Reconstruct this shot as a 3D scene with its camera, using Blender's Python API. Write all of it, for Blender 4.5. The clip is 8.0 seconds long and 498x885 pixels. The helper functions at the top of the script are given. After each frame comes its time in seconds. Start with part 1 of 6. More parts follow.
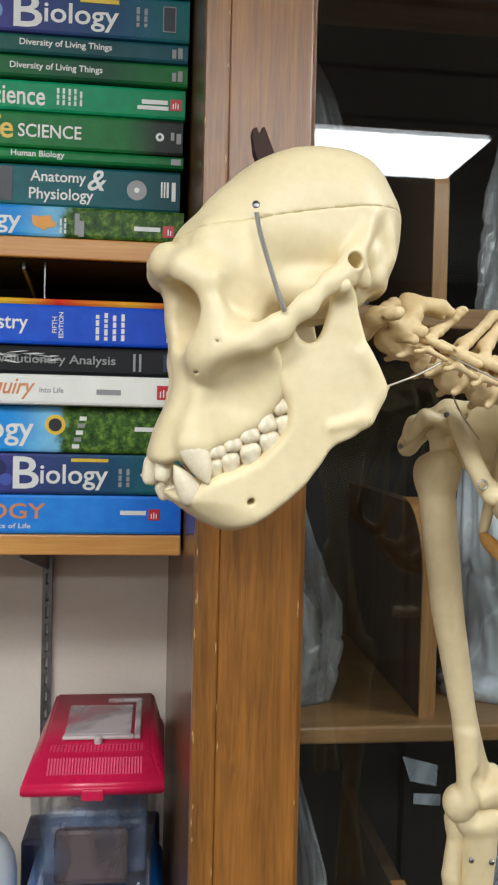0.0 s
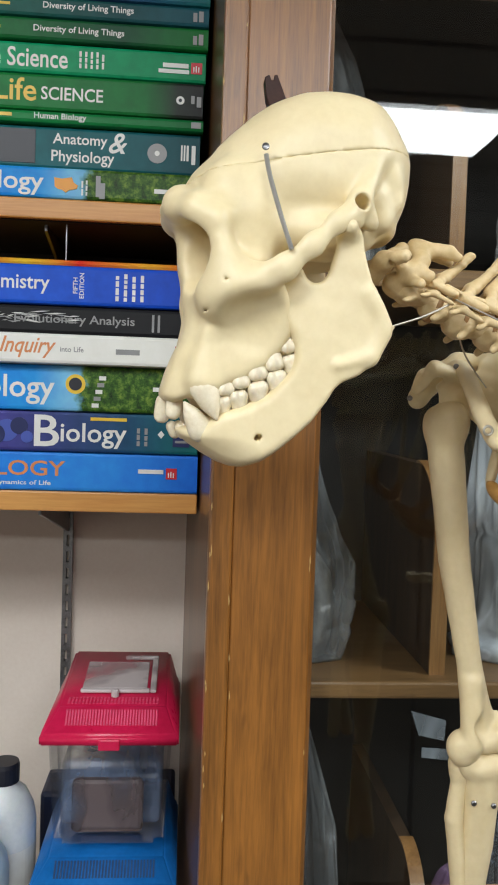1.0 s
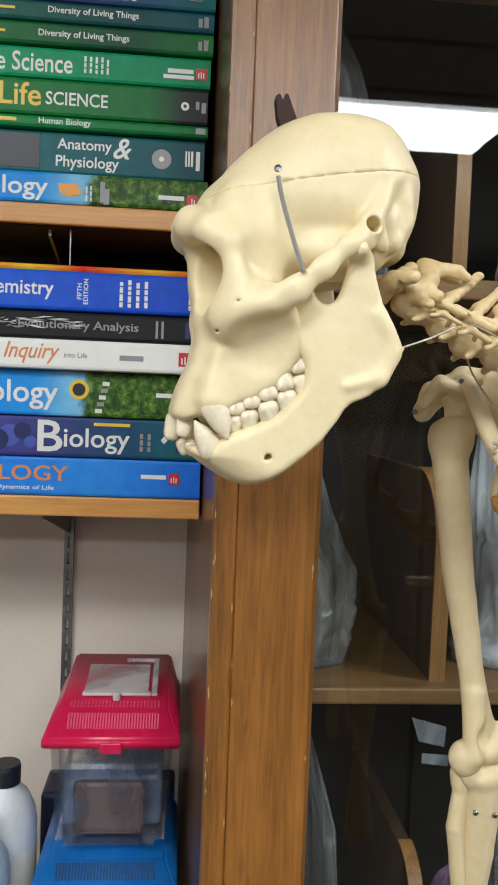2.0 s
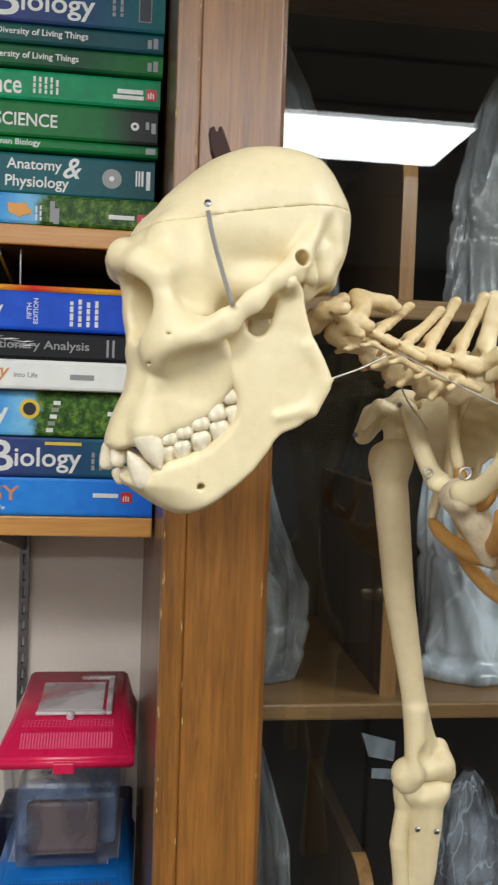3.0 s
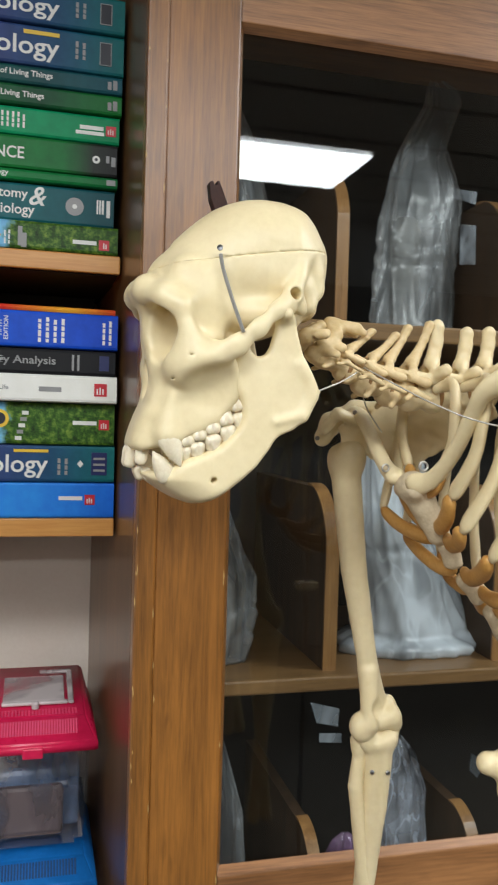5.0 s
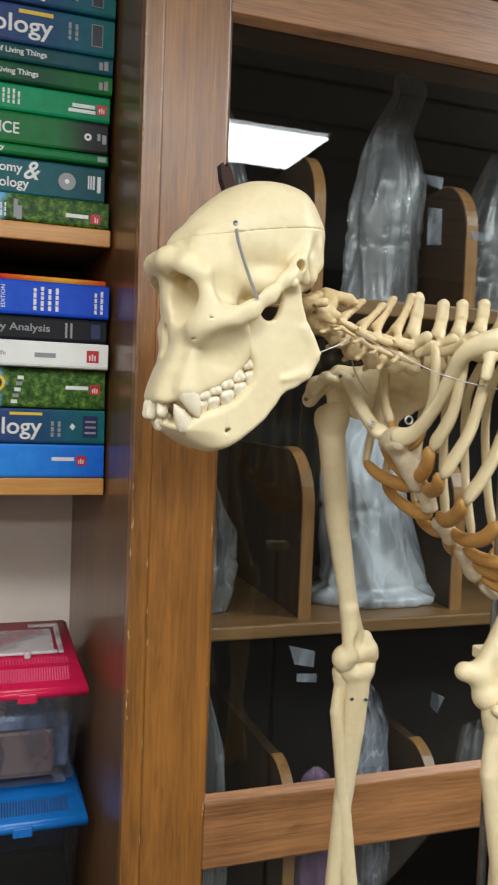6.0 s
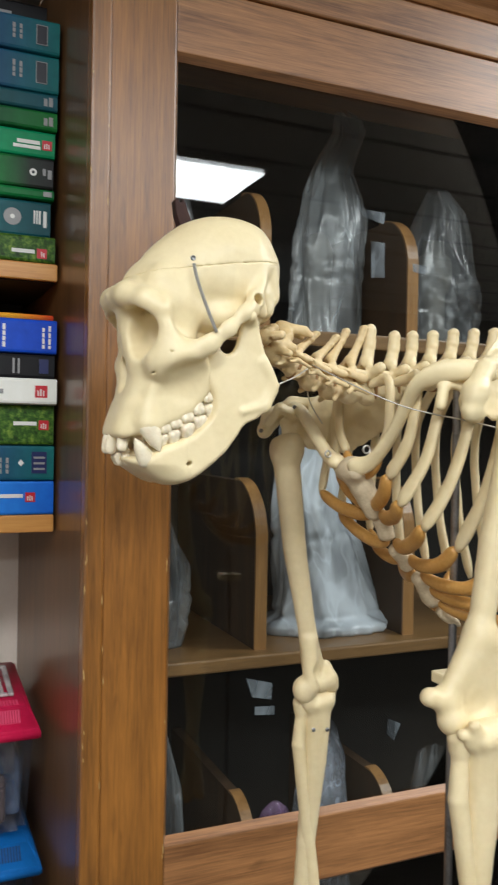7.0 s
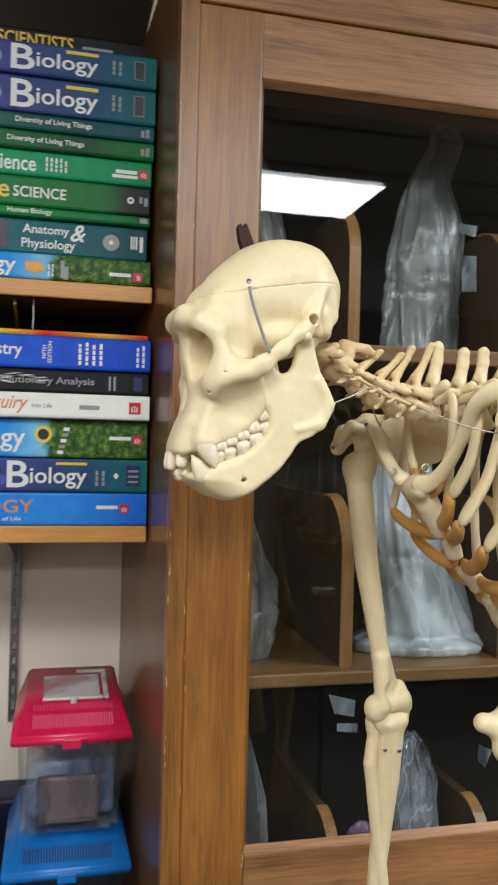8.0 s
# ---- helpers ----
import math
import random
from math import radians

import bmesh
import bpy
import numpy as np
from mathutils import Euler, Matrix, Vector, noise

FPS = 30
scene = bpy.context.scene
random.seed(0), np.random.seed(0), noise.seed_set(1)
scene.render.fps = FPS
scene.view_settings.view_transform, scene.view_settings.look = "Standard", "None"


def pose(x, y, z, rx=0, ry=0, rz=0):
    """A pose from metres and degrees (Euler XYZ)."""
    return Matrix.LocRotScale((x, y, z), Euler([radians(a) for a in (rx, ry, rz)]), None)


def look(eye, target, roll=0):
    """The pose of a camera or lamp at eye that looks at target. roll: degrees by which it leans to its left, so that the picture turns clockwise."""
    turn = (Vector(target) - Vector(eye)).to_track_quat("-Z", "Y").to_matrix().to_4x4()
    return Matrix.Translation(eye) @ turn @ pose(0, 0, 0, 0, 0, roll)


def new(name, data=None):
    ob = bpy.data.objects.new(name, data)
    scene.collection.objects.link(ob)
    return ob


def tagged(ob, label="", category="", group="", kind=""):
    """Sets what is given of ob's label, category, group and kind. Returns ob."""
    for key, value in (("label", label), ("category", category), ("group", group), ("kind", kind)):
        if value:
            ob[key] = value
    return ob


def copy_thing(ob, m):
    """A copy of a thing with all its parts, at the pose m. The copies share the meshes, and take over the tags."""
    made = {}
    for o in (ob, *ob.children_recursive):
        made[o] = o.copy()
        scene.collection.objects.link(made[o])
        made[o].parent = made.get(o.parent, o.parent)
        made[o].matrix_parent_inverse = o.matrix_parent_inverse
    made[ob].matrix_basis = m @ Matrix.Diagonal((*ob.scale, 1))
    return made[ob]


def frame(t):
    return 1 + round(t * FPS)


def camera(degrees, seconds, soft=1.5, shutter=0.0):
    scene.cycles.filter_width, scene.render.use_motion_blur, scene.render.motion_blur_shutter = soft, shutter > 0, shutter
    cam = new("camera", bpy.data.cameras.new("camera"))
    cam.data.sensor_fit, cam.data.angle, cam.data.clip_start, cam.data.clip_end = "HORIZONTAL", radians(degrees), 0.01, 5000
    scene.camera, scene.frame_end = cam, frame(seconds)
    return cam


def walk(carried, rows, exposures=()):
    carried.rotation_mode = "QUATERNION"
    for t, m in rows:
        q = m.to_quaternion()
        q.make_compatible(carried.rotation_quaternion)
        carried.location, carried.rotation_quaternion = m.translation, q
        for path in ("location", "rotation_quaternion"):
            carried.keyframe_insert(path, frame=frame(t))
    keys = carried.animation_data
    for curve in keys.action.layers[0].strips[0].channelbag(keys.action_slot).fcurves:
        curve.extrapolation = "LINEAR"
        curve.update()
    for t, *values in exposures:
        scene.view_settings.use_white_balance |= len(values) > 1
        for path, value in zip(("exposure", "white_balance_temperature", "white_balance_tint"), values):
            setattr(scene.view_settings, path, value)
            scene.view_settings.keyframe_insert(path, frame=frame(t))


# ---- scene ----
cam = camera(34.4, 8.0, soft=1.9, shutter=0.5)
PATH = [
    (0, (0.109, 0.057, 1.693), (0.328, 2.044, 1.647), 1.3),
    (0.5, (0.11, 0.038, 1.68), (0.288, 2.028, 1.609), 1.5),
    (1, (0.118, 0.041, 1.666), (0.278, 2.033, 1.58), 1.9),
    (2.3, (0.107, 0.036, 1.686), (0.281, 2.025, 1.582), 2.3),
    (2.5, (0.113, 0.032, 1.688), (0.296, 2.021, 1.588), 2.0),
    (3, (0.13, 0.031, 1.697), (0.374, 2.014, 1.611), 2.0),
    (3.5, (0.133, 0.032, 1.699), (0.41, 2.012, 1.64), 2.1),
    (4, (0.123, -0.015, 1.687), (0.375, 1.969, 1.63), 2.1),
    (4.5, (0.089, -0.043, 1.696), (0.399, 1.933, 1.653), 2.1),
    (5, (0.037, -0.059, 1.692), (0.544, 1.875, 1.64), 1.7),
    (6.3, (-0.047, -0.125, 1.669), (0.698, 1.728, 1.569), 2.0),
    (6.5, (-0.052, -0.117, 1.671), (0.767, 1.708, 1.628), 1.5),
    (7, (-0.053, -0.113, 1.672), (0.733, 1.726, 1.656), 1.0),
    (7.5, (-0.021, -0.111, 1.682), (0.603, 1.789, 1.704), -0.1),
    (8, (0.005, -0.149, 1.677), (0.474, 1.795, 1.687), 1.4),
]
walk(cam, [(t, look(eye, target, roll)) for t, eye, target, roll in PATH])

# ---------------------------------------------------------------- world and lamps
world = bpy.data.worlds.new("world")
scene.world = world
world.use_nodes = True
world.node_tree.nodes["Background"].inputs[0].default_value = (0.75, 0.82, 1.0, 1)
world.node_tree.nodes["Background"].inputs[1].default_value = 0.02
scene.view_settings.exposure = 0.0

CEIL = 2.75
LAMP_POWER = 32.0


def troffer_or_fill(x0, x1, y0, y1, power):
    data = bpy.data.lights.new("troffer_or_fill_light", "AREA")
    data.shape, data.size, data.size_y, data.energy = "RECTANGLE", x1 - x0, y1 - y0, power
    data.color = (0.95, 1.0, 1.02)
    ob = new("troffer_or_fill_light", data)
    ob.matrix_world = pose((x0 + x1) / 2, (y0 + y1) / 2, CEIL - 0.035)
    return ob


# Only the first panel mirrors in the glass; the others are unseen, added fill.
TROFFERS_AND_FILL = [(-0.02, 1.25, -1.55, -1.09), (-1.45, -0.2, -1.0, -0.54), (1.4, 2.6, -0.16, 0.30),
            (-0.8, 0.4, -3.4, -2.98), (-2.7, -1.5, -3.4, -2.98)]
for tr in TROFFERS_AND_FILL:
    troffer_or_fill(*tr, LAMP_POWER)


# ---------------------------------------------------------------- materials
def node(nt, kind, **inputs):
    n = nt.nodes.new(kind)
    for key, value in inputs.items():
        n.inputs[key.replace("_", " ")].default_value = value
    return n


def rgb(r, g, b):
    """Linear colour from 8-bit screen values."""
    f = lambda v: v / 12.92 / 255 if v < 10.3 else ((v / 255 + 0.055) / 1.055) ** 2.4
    return (f(r), f(g), f(b), 1)


def start(name):
    m = bpy.data.materials.new(name)
    m.use_nodes = True
    nt = m.node_tree
    return m, nt, nt.nodes["Principled BSDF"], nt.links.new


def surf(name, base, alt, scale=20, rough=0.5, bump=0.1, stretch=(1, 1, 1), metal=0.0, coat=0.0, fine=8.0, sss=0.0, spread=(0.35, 0.7), spec=0.5):
    """A surface whose colour wanders between two tones at two scales, with fine relief and uneven gloss."""
    m, nt, p, link = start(name)
    co = nt.nodes.new("ShaderNodeTexCoord")
    mp = nt.nodes.new("ShaderNodeMapping")
    mp.inputs["Scale"].default_value = stretch
    link(co.outputs["Object"], mp.inputs["Vector"])
    n1 = node(nt, "ShaderNodeTexNoise", Scale=scale, Detail=5.0, Roughness=0.6)
    n2 = node(nt, "ShaderNodeTexNoise", Scale=scale * fine, Detail=4.0, Roughness=0.6)
    for n in (n1, n2):
        link(mp.outputs[0], n.inputs["Vector"])
    add = nt.nodes.new("ShaderNodeMath")
    add.operation = "MULTIPLY_ADD"
    add.inputs[1].default_value = 0.35
    link(n2.outputs[0], add.inputs[0])
    mul = nt.nodes.new("ShaderNodeMath")
    mul.operation = "MULTIPLY"
    mul.inputs[1].default_value = 0.65
    link(n1.outputs[0], mul.inputs[0])
    link(mul.outputs[0], add.inputs[2])
    ramp = nt.nodes.new("ShaderNodeValToRGB")
    ramp.color_ramp.elements[0].position, ramp.color_ramp.elements[1].position = spread
    ramp.color_ramp.elements[0].color, ramp.color_ramp.elements[1].color = base, alt
    link(add.outputs[0], ramp.inputs[0])
    link(ramp.outputs[0], p.inputs["Base Color"])
    rr = nt.nodes.new("ShaderNodeMapRange")
    rr.inputs["To Min"].default_value, rr.inputs["To Max"].default_value = rough * 0.75, min(1, rough * 1.25)
    link(n1.outputs[0], rr.inputs[0])
    link(rr.outputs[0], p.inputs["Roughness"])
    b = node(nt, "ShaderNodeBump", Strength=bump, Distance=0.002)
    link(add.outputs[0], b.inputs["Height"])
    link(b.outputs[0], p.inputs["Normal"])
    p.inputs["Metallic"].default_value = metal
    p.inputs["Coat Weight"].default_value = coat
    p.inputs["Coat Roughness"].default_value = 0.15
    p.inputs["Specular IOR Level"].default_value = spec
    if sss:
        p.inputs["Subsurface Weight"].default_value = sss
        p.inputs["Subsurface Radius"].default_value = (0.006, 0.004, 0.002)
        p.inputs["Subsurface Scale"].default_value = 0.5
    return m


def wood(name, dark, light, grain, rough=0.38, coat=0.2, scale=14.0, sheen=0.3, spread=(0.32, 0.60)):
    """Varnished open-grain wood; grain is the axis along which the fibres run."""
    m, nt, p, link = start(name)
    co = nt.nodes.new("ShaderNodeTexCoord")
    mp = nt.nodes.new("ShaderNodeMapping")
    s = [1.0, 1.0, 1.0]
    s["xyz".index(grain)] = 0.045
    mp.inputs["Scale"].default_value = s
    link(co.outputs["Object"], mp.inputs["Vector"])
    warp = node(nt, "ShaderNodeTexNoise", Scale=scale * 0.6, Detail=3.0)
    link(mp.outputs[0], warp.inputs["Vector"])
    mix = nt.nodes.new("ShaderNodeVectorMath")
    mix.operation = "MULTIPLY_ADD"
    mix.inputs[1].default_value = (0.06, 0.06, 0.06)
    link(warp.outputs["Color"], mix.inputs[0])
    link(mp.outputs[0], mix.inputs[2])
    rings = node(nt, "ShaderNodeTexNoise", Scale=scale * 4, Detail=6.0, Roughness=0.65)
    pores = node(nt, "ShaderNodeTexNoise", Scale=scale * 34, Detail=3.0, Roughness=0.7)
    for n in (rings, pores):
        link(mix.outputs[0], n.inputs["Vector"])
    blot = node(nt, "ShaderNodeTexNoise", Scale=5.0, Detail=3.0)
    link(co.outputs["Object"], blot.inputs["Vector"])
    a = nt.nodes.new("ShaderNodeMath")
    a.operation = "MULTIPLY_ADD"
    a.inputs[1].default_value = 0.33
    link(pores.outputs[0], a.inputs[0])
    a2 = nt.nodes.new("ShaderNodeMath")
    a2.operation = "MULTIPLY"
    a2.inputs[1].default_value = 0.40
    link(rings.outputs[0], a2.inputs[0])
    link(a2.outputs[0], a.inputs[2])
    a3 = nt.nodes.new("ShaderNodeMath")
    a3.operation = "MULTIPLY_ADD"
    a3.inputs[1].default_value = 0.2
    link(blot.outputs[0], a3.inputs[0])
    link(a.outputs[0], a3.inputs[2])
    ramp = nt.nodes.new("ShaderNodeValToRGB")
    ramp.color_ramp.elements[0].position, ramp.color_ramp.elements[1].position = spread
    ramp.color_ramp.elements[0].color, ramp.color_ramp.elements[1].color = dark, light
    link(a3.outputs[0], ramp.inputs[0])
    # short dark scuffs along the fibres
    scuff = node(nt, "ShaderNodeTexNoise", Scale=scale * 7, Detail=2.0, Roughness=0.5)
    mp2 = nt.nodes.new("ShaderNodeMapping")
    s2 = [1.0, 1.0, 1.0]
    s2["xyz".index(grain)] = 0.22
    mp2.inputs["Scale"].default_value = s2
    link(co.outputs["Object"], mp2.inputs["Vector"])
    link(mp2.outputs[0], scuff.inputs["Vector"])
    cut = node(nt, "ShaderNodeMapRange")
    cut.inputs[1].default_value, cut.inputs[2].default_value = 0.66, 0.74
    cut.inputs[3].default_value, cut.inputs[4].default_value = 0.0, 0.28
    link(scuff.outputs[0], cut.inputs[0])
    worn = nt.nodes.new("ShaderNodeMix")
    worn.data_type = "RGBA"
    worn.inputs[7].default_value = (dark[0] * 0.45, dark[1] * 0.42, dark[2] * 0.4, 1)
    link(cut.outputs[0], worn.inputs[0])
    link(ramp.outputs[0], worn.inputs[6])
    link(worn.outputs[2], p.inputs["Base Color"])
    p.inputs["Roughness"].default_value = rough
    p.inputs["Coat Weight"].default_value = coat
    p.inputs["Coat Roughness"].default_value = sheen
    b = node(nt, "ShaderNodeBump", Strength=0.12, Distance=0.001)
    link(a.outputs[0], b.inputs["Height"])
    link(b.outputs[0], p.inputs["Normal"])
    return m


def plain(name, colour, rough=0.5, metal=0.0, spec=0.5):
    m, nt, p, link = start(name)
    n = node(nt, "ShaderNodeTexNoise", Scale=60.0, Detail=4.0)
    co = nt.nodes.new("ShaderNodeTexCoord")
    link(co.outputs["Object"], n.inputs["Vector"])
    mx = nt.nodes.new("ShaderNodeMix")
    mx.data_type = "RGBA"
    mx.inputs[6].default_value = colour
    mx.inputs[7].default_value = (colour[0] * 0.82, colour[1] * 0.82, colour[2] * 0.82, 1)
    link(n.outputs[0], mx.inputs[0])
    link(mx.outputs[2], p.inputs["Base Color"])
    p.inputs["Roughness"].default_value, p.inputs["Metallic"].default_value = rough, metal
    p.inputs["Specular IOR Level"].default_value = spec
    return m


def film_material(name, colour, clear, rough=0.2, fold=40.0, bump=0.5, crease=0.0, sheen=False, haze=None):
    """Clear plastic: see-through, milky in folds, with a sheen."""
    m, nt, p, link = start(name)
    out = nt.nodes["Material Output"]
    p.inputs["Base Color"].default_value = colour
    p.inputs["Roughness"].default_value = rough
    tr = nt.nodes.new("ShaderNodeBsdfTransparent")
    mixn = nt.nodes.new("ShaderNodeMixShader")
    co = nt.nodes.new("ShaderNodeTexCoord")
    mp = nt.nodes.new("ShaderNodeMapping")
    mp.inputs["Scale"].default_value = (1.0, 1.0, 0.4)
    mp.inputs["Rotation"].default_value = (0.2, 0.25, 0)
    link(co.outputs["Object"], mp.inputs["Vector"])
    n = node(nt, "ShaderNodeTexNoise", Scale=fold, Detail=3.5, Roughness=0.55, Distortion=0.4)
    link(mp.outputs[0], n.inputs["Vector"])
    veil = nt.nodes.new("ShaderNodeMapRange")
    veil.inputs["From Min"].default_value, veil.inputs["From Max"].default_value = 0.40, 0.68
    veil.inputs["To Min"].default_value, veil.inputs["To Max"].default_value = (1 - clear) * 0.2 if haze is None else haze, (1 - clear) * 2.2
    link(n.outputs[0], veil.inputs[0])
    # creases: thin lines where a second noise crosses its middle
    n2 = node(nt, "ShaderNodeTexNoise", Scale=fold * 1.3, Detail=2.5, Distortion=0.3)
    link(mp.outputs[0], n2.inputs["Vector"])
    off = nt.nodes.new("ShaderNodeMath")
    off.operation = "SUBTRACT"
    off.inputs[1].default_value = 0.5
    link(n2.outputs[0], off.inputs[0])
    size = nt.nodes.new("ShaderNodeMath")
    size.operation = "ABSOLUTE"
    link(off.outputs[0], size.inputs[0])
    line = nt.nodes.new("ShaderNodeMapRange")
    line.inputs["From Max"].default_value = 0.022
    line.inputs["To Min"].default_value, line.inputs["To Max"].default_value = crease, 0.0
    link(size.outputs[0], line.inputs[0])
    rr = nt.nodes.new("ShaderNodeMath")
    rr.use_clamp = True
    link(veil.outputs[0], rr.inputs[0])
    link(line.outputs[0], rr.inputs[1])
    link(rr.outputs[0], mixn.inputs[0])
    b = node(nt, "ShaderNodeBump", Strength=bump, Distance=0.004)
    link(n.outputs[0], b.inputs["Height"])
    link(b.outputs[0], p.inputs["Normal"])
    link(tr.outputs[0], mixn.inputs[1])
    link(p.outputs[0], mixn.inputs[2])
    gl = nt.nodes.new("ShaderNodeBsdfGlossy")
    gl.inputs["Roughness"].default_value = rough * 0.8
    link(b.outputs[0], gl.inputs["Normal"])
    fr = node(nt, "ShaderNodeFresnel", IOR=1.45)
    link(b.outputs[0], fr.inputs["Normal"])
    top = nt.nodes.new("ShaderNodeMixShader")
    link(fr.outputs[0], top.inputs[0])
    link(mixn.outputs[0], top.inputs[1])
    link(gl.outputs[0], top.inputs[2])
    link((top if sheen else mixn).outputs[0], out.inputs["Surface"])
    return m


def pane_material(name, tint=(0.96, 0.98, 0.97, 1), gain=1.0):
    m, nt, p, link = start(name)
    out = nt.nodes["Material Output"]
    nt.nodes.remove(p)
    tr = nt.nodes.new("ShaderNodeBsdfTransparent")
    tr.inputs[0].default_value = tint
    gl = nt.nodes.new("ShaderNodeBsdfGlossy")
    gl.inputs["Roughness"].default_value = 0.015
    fr = node(nt, "ShaderNodeFresnel", IOR=1.5)
    mu = nt.nodes.new("ShaderNodeMath")
    mu.operation, mu.use_clamp = "MULTIPLY", True
    mu.inputs[1].default_value = gain
    link(fr.outputs[0], mu.inputs[0])
    mixn = nt.nodes.new("ShaderNodeMixShader")
    link(mu.outputs[0], mixn.inputs[0])
    link(tr.outputs[0], mixn.inputs[1])
    link(gl.outputs[0], mixn.inputs[2])
    link(mixn.outputs[0], out.inputs["Surface"])
    return m


def cover_material(name, stops, foliage=None, rough=0.46, soft=0.02):
    """Printed glossy cloth of a book: colours run along the spine (x, metres from its right end), with leafy print right of `foliage`."""
    m, nt, p, link = start(name)
    co = nt.nodes.new("ShaderNodeTexCoord")
    sep = nt.nodes.new("ShaderNodeSeparateXYZ")
    link(co.outputs["Object"], sep.inputs[0])
    rr = nt.nodes.new("ShaderNodeMapRange")
    rr.inputs["From Min"].default_value, rr.inputs["From Max"].default_value = -0.28, 0.0
    link(sep.outputs[0], rr.inputs[0])
    ramp = nt.nodes.new("ShaderNodeValToRGB")
    el = ramp.color_ramp.elements
    el[0].position, el[0].color = 1 + stops[0][0] / 0.28, stops[0][1]
    el[1].position, el[1].color = 1 + stops[-1][0] / 0.28, stops[-1][1]
    stops = [(x, tuple(min(0.85, v * 1.3) for v in c[:3]) + (1,)) for x, c in stops]
    el[0].color, el[1].color = stops[0][1], stops[-1][1]
    for x, c in stops[1:-1]:
        e = el.new(1 + x / 0.28)
        e.color = c
    link(rr.outputs[0], ramp.inputs[0])
    n = node(nt, "ShaderNodeTexNoise", Scale=55.0, Detail=6.0, Roughness=0.6)
    link(co.outputs["Object"], n.inputs["Vector"])
    hue = nt.nodes.new("ShaderNodeMix")
    hue.data_type, hue.blend_type = "RGBA", "OVERLAY"
    hue.inputs[0].default_value = 0.35
    link(ramp.outputs[0], hue.inputs[6])
    link(n.outputs[0], hue.inputs[7])
    colour = hue.outputs[2]
    if foliage is not None:
        v = node(nt, "ShaderNodeTexNoise", Scale=95.0, Detail=9.0, Roughness=0.78)
        link(co.outputs["Object"], v.inputs["Vector"])
        leaf = nt.nodes.new("ShaderNodeValToRGB")
        le = leaf.color_ramp.elements
        le[0].position, le[0].color = 0.36, rgb(14, 30, 10)
        le[1].position, le[1].color = 0.66, rgb(128, 156, 60)
        e = le.new(0.5)
        e.color = rgb(52, 92, 26)
        link(v.outputs[0], leaf.inputs[0])
        jag = nt.nodes.new("ShaderNodeMath")
        jag.operation = "MULTIPLY_ADD"
        jag.inputs[1].default_value = 0.05
        link(n.outputs[0], jag.inputs[0])
        link(sep.outputs[0], jag.inputs[2])
        gate = nt.nodes.new("ShaderNodeMapRange")
        gate.inputs["From Min"].default_value, gate.inputs["From Max"].default_value = foliage + 0.022, foliage + 0.036
        link(jag.outputs[0], gate.inputs[0])
        mx = nt.nodes.new("ShaderNodeMix")
        mx.data_type = "RGBA"
        link(gate.outputs[0], mx.inputs[0])
        link(colour, mx.inputs[6])
        link(leaf.outputs[0], mx.inputs[7])
        colour = mx.outputs[2]
    link(colour, p.inputs["Base Color"])
    p.inputs["Roughness"].default_value = rough
    p.inputs["Specular IOR Level"].default_value = 0.25
    fine = node(nt, "ShaderNodeTexNoise", Scale=260.0, Detail=3.0)
    link(co.outputs["Object"], fine.inputs["Vector"])
    b = node(nt, "ShaderNodeBump", Strength=0.15, Distance=0.0008)
    link(fine.outputs[0], b.inputs["Height"])
    link(b.outputs[0], p.inputs["Normal"])
    return m


BONE = surf("ivory_plastic", rgb(224, 206, 162), rgb(238, 222, 182), scale=18, rough=0.42, bump=0.06, sss=0.05, spread=(0.3, 0.7), fine=10)
BONE_WARM = surf("ivory_plastic_warm", rgb(214, 195, 152), rgb(228, 211, 172), scale=14, rough=0.45, bump=0.1, sss=0.1, fine=10)
BONE_BROWN = surf("stained_plastic", rgb(200, 174, 126), rgb(226, 204, 160), scale=30, rough=0.5, bump=0.12, sss=0.08)
TOOTH = surf("tooth_enamel", rgb(222, 208, 178), rgb(240, 230, 206), scale=60, rough=0.3, bump=0.05, sss=0.1)
CARTILAGE = surf("amber_cartilage", rgb(182, 132, 64), rgb(206, 158, 90), scale=40, rough=0.42, bump=0.1, sss=0.1)
STERNUM = surf("bleached_plastic", rgb(192, 174, 142), rgb(224, 208, 178), scale=50, rough=0.55, bump=0.25)
STEEL = surf("zinc_steel", rgb(120, 120, 122), rgb(165, 165, 168), scale=60, rough=0.35, bump=0.05, metal=1.0)
SPRING, nt, p, link = start("grey_spring")
p.inputs["Base Color"].default_value, p.inputs["Metallic"].default_value, p.inputs["Roughness"].default_value = rgb(196, 194, 190), 0.35, 0.4
w = node(nt, "ShaderNodeTexWave", Scale=560.0)
w.bands_direction = "Z"
link(nt.nodes.new("ShaderNodeTexCoord").outputs["Object"], w.inputs["Vector"])
bp = node(nt, "ShaderNodeBump", Strength=0.9, Distance=0.0006)
link(w.outputs["Fac"], bp.inputs["Height"])
link(bp.outputs[0], p.inputs["Normal"])
WIRE = plain("wire_metal", rgb(206, 202, 194), 0.45, 0.8)
CLIP = surf("brown_plastic", rgb(46, 26, 22), rgb(62, 38, 32), scale=60, rough=0.5, bump=0.1, spec=0.2)
OAK_V = wood("oak_upright", rgb(94, 58, 19), rgb(166, 108, 44), "z", coat=0.7, sheen=0.34, scale=9.0, spread=(0.34, 0.58))
OAK_H = wood("oak_crosswise", rgb(104, 65, 33), rgb(172, 120, 73), "x", rough=0.45, coat=0.7, sheen=0.4, scale=9.0, spread=(0.36, 0.56))
